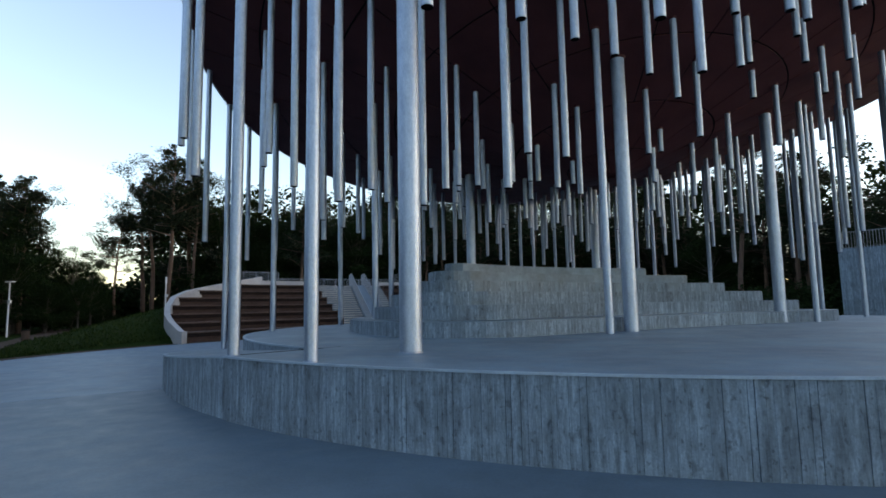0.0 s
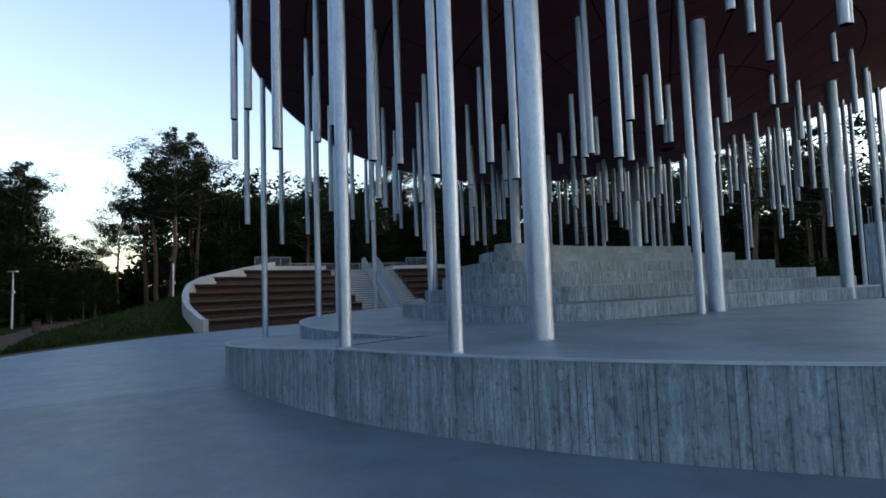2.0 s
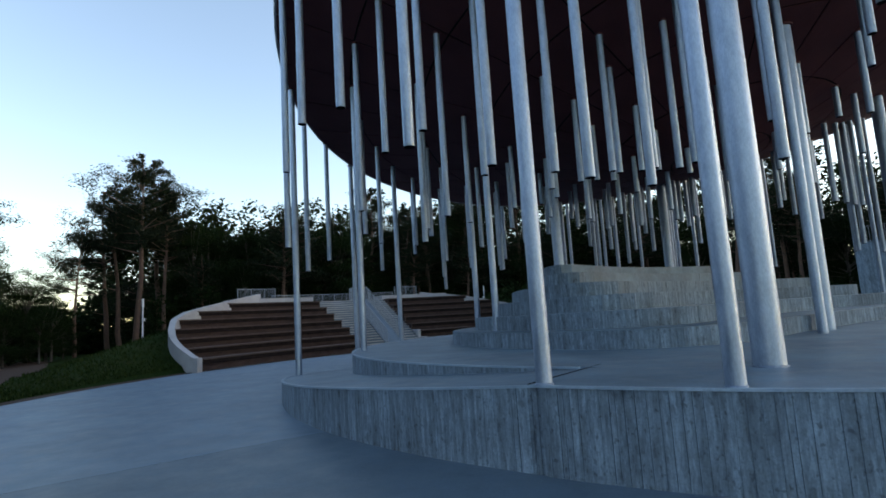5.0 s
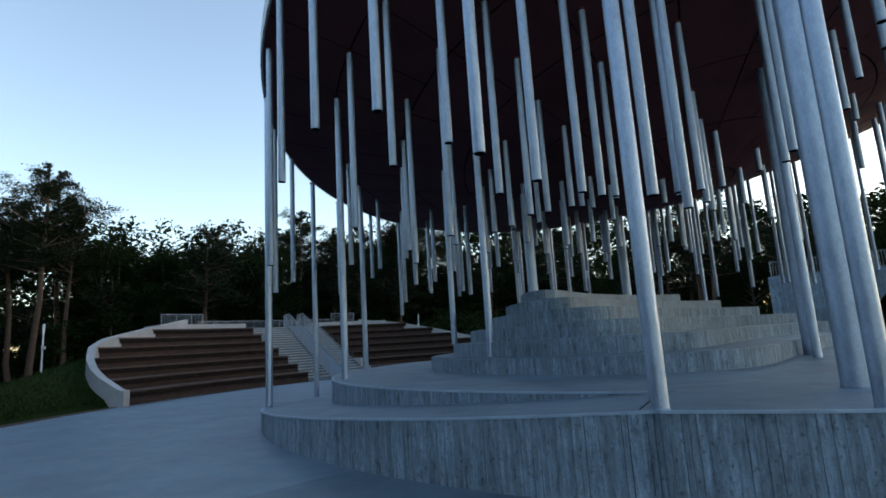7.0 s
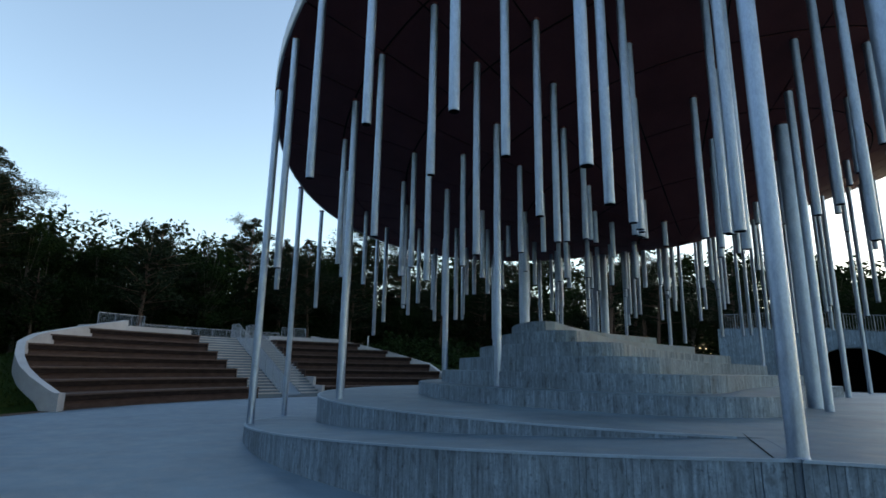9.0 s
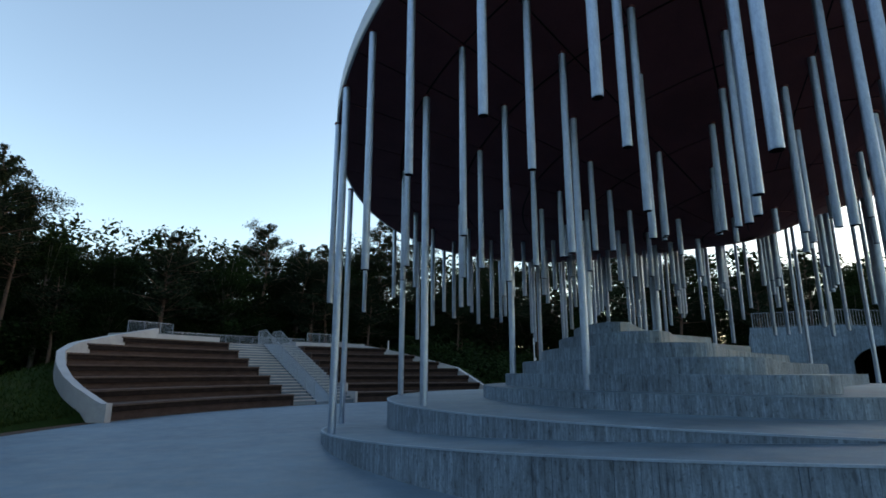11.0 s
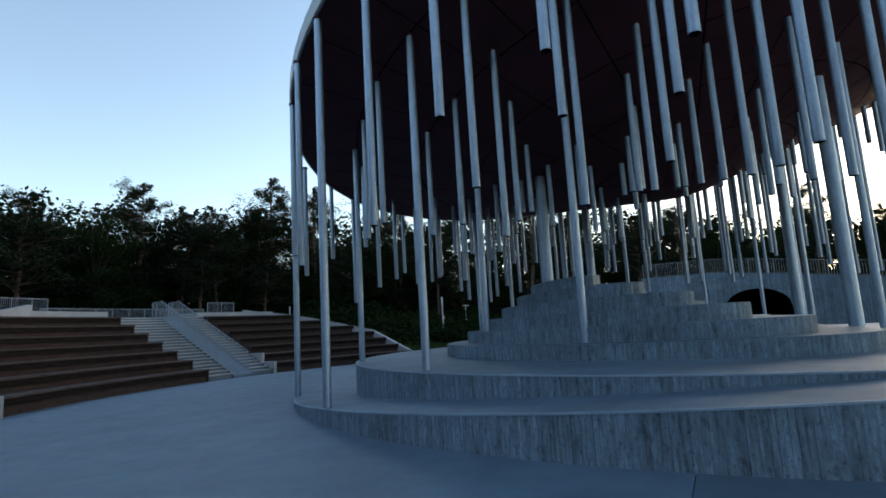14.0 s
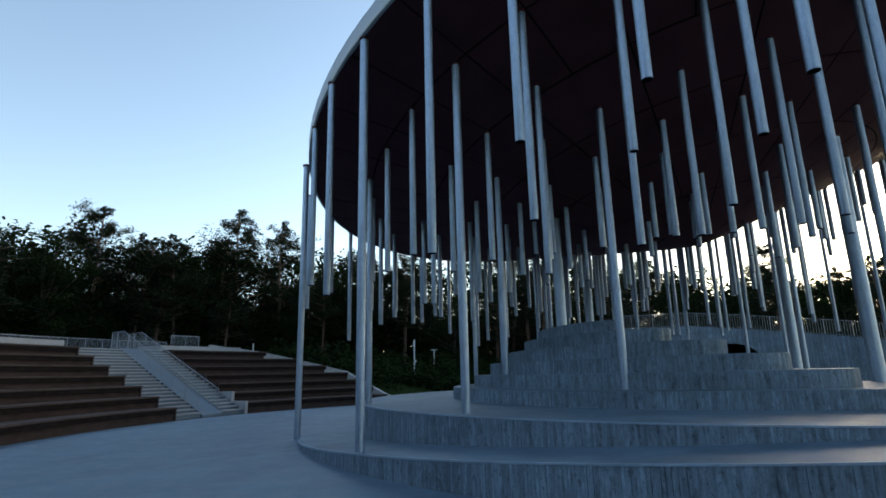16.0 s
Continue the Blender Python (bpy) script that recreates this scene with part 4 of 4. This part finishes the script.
BROAD_SPOTS = [(-43.7, 41.7, 9.5), (-43.2, 38.3, 11.5), (-33.2, 53.1, 14), (-33, 56, 14.6), (-33, 59.4, 15.4), (-30.9, 61.6, 15), (-29.7, 58.8, 14.4), (-28.6, 55, 14.8), (-22.5, 60.6, 15.8), (-20.3, 61.3, 15), (-17.3, 71.4, 17.8), (-17, 66.7, 16.2), (-9.7, 76.8, 17.8),
               (-8.3, 68.5, 16.2), (1, 69.9, 15), (8, 73.7, 19), (19.9, 64.9, 15.2), (31.3, 57.4, 13.2), (38.5, 41.2, 11.4), (38.8, 47.3, 13.2), (47.2, 38.7, 11.6), (48.3, 21.7, 8.6)]
PINE_SPOTS_W += [(-40.3, 46.2, 13.5), (-34, 49.5, 18.8), (-37.5, 48.5, 17.2), (-52, 43, 16.5), (-49.5, 41, 14.5), (-56, 41, 17)]
PINE_SPOTS_E += [(49, 30, 13.5), (52, 26.5, 13), (47, 33.5, 11.5), (55, 31, 14), (50, 20.5, 10.5), (39, 37, 11)]
BROAD_SPOTS += [(-37.2, 36.2, 7.4), (-36.2, 38.2, 6.8), (-37.6, 40.8, 5.7), (-39.6, 44.2, 4.8), (-38.8, 34.4, 8.2), (-41.5, 44.5, 6.6), (-43, 44, 8.8), (-45, 46.5, 9.5), (-50, 45.5, 8.5), (-47.5, 43.5, 9.5), (-54, 45, 11), (-51, 39, 10.5), (-58, 43, 12), (43, 33.5, 10), (46, 28.5, 9), (50, 24, 9.5), (54, 21, 10), (52, 34, 11), (36, 45, 10.5)]
for x, y, top in PINE_SPOTS_W + PINE_SPOTS_E:
    plant(PINES, x, y, top * (1.05 if x > 39 else 1.0), 16.4, rnd, 1.0)
for x, y, top in BROAD_SPOTS:
    plant(BROADS, x, y, top * (1.05 if x > 39 else 1.0), 14.6, rnd, 1.15)
# the wood behind them, a little lower
SKYLINE = ([0, 20, 35, 45, 60, 90, 120, 137, 140, 141.5, 149, 152, 160, 175, 190], [6.8, 8.8, 10.5, 13, 14.2, 14, 13.8, 13, 9.5, 3, 3, 8, 10.5, 12, 12])
for i in range(195):
    a = rnd.uniform(22, 190)
    if 142 < a < 151:
        continue
    r = rnd.uniform(52, 80)
    x, y, _ = pt(r, a)
    lim = float(np.interp(a, *SKYLINE)) * (0.3 + 0.7 * r / 66)
    plant(FAR_BROADS if rnd.random() < 0.65 else FAR_PINES, x, y, lim * rnd.uniform(0.72, 1.08), 14.8, rnd, 1.3)
for i in range(34):
    a = rnd.uniform(28, 141)
    x, y, _ = pt(rnd.uniform(46, 60), a)
    plant(FAR_PINES, x, y, float(np.interp(a, *SKYLINE)) * rnd.uniform(0.88, 1.16), 16.4, rnd, 1.0)
# trees behind the camera and out to the sides
for i in range(26):
    a = rnd.uniform(180, 330)
    x, y, _ = pt(rnd.uniform(75, 110), a)
    plant(FAR_BROADS if rnd.random() < 0.5 else FAR_PINES, x, y, rnd.uniform(11, 16), 15, rnd, 1.2)
for i in range(12):
    x, y, _ = pt(rnd.uniform(58, 95), rnd.uniform(2, 24))
    plant(FAR_BROADS, x, y, rnd.uniform(5, 7.5), 14.6, rnd, 1.6)

# undergrowth closing the wood near the ground
rng = np.random.default_rng(3)
cen = []
for i in range(1300):
    a = rng.uniform(16, 190)
    if 143.5 < a < 150.5:
        continue
    r = rng.uniform(50, 66) if a > 60 else rng.uniform(46, 60)
    x, y, _ = pt(r, a)
    cen.append((x, y, bank(x, y) + rng.uniform(0.2, 5.0)))
for i in range(420):
    a = rng.uniform(58, 103)
    r = rng.uniform(33 if a < 92 else 36, 50)
    x, y, _ = pt(r, a)
    cen.append((x, y, bank(x, y) + rng.uniform(0.1, 2.6)))
for i in range(260):
    a = rng.uniform(60, 97.5)
    r = rng.uniform(25.5, 37)
    x, y, _ = pt(r, a)
    cen.append((x, y, bank(x, y) + rng.uniform(0.0, 0.7)))
LV, LF = leaves(rng, cen, (1.6, 1.6, 1.1), 90, 0.17)
tagged(new("undergrowth", leaf_mesh("undergrowth", LV, LF, LEAF)), "dark tangled undergrowth along the edge of the wood", "undergrowth", kind="stuff")

# rough grass on the bank
BLADE = leaf_mat("grass_blades", (0.012, 0.024, 0.006), (0.028, 0.042, 0.012))
k = 26000
ga, gr = np.radians(rng.uniform(148, 215, k)), 22.7 + 15 * rng.random(k) ** 1.6
gx, gy = CX + gr * np.cos(ga), CY + gr * np.sin(ga)
keep = np.array([math.degrees(q) > end_left(r) + 1.2 for q, r in zip(ga, gr)])
u = (-15.5 - gx) / 34
keep &= np.abs(gy - (11 + 34 * u + 5 * np.sin(2.2 * u))) > 2.7
gx, gy = gx[keep], gy[keep]
gz = np.array([bank(x, y) for x, y in zip(gx, gy)])
k = len(gx)
az, h, w = rng.uniform(0, 6.28, k), rng.uniform(0.05, 0.16, k), rng.uniform(0.02, 0.06, k)
dx, dy = np.cos(az) * w, np.sin(az) * w
LV = np.stack([np.stack([gx - dx, gy - dy, gz - 0.03], 1), np.stack([gx + dx, gy + dy, gz - 0.03], 1), np.stack([gx + rng.normal(0, 0.05, k), gy + rng.normal(0, 0.05, k), gz + h], 1)], 1).reshape(-1, 3)
tagged(new("grass", leaf_mesh("grass", LV, np.arange(3 * k).reshape(-1, 3), BLADE)), "short rough grass on the bank beside the terraces", "grass", kind="stuff")

# the depth of the wood: leaf masses far behind the first trees
cen = []
for i in range(3500):
    a = rng.uniform(4, 192)
    r = rng.uniform(76, 96)
    x, y, _ = pt(r, a)
    top = float(np.interp(a, *SKYLINE)) * (1.5 + 0.1 * math.sin(a * 1.7) + 0.07 * math.sin(a * 4.3))
    cen.append((x, y, -0.1 + top * rng.random() ** 0.8))
LV, LF = leaves(rng, cen, (2.2, 2.2, 1.7), 72, 0.37)
tagged(new("far_wood", leaf_mesh("far_wood", LV, LF, LEAF)), "dark depth of the wood behind the first trees", "wood", kind="stuff")

# unseen leaf mass round the back, added to darken what faces west
cen = []
for i in range(2600):
    a = rng.uniform(168, 244)
    x, y, _ = pt(rng.uniform(50, 78), a)
    cen.append((x, y, -0.1 + (16.5 if a > 190 else 10) * rng.random() ** 0.8))
LV, LF = leaves(rng, cen, (2.4, 2.4, 1.8), 40, 0.6)
tagged(new("back_wood", leaf_mesh("back_wood", LV, LF, LEAF)), "unseen leaf mass added to hold back low sky light from the west", "wood", kind="stuff")
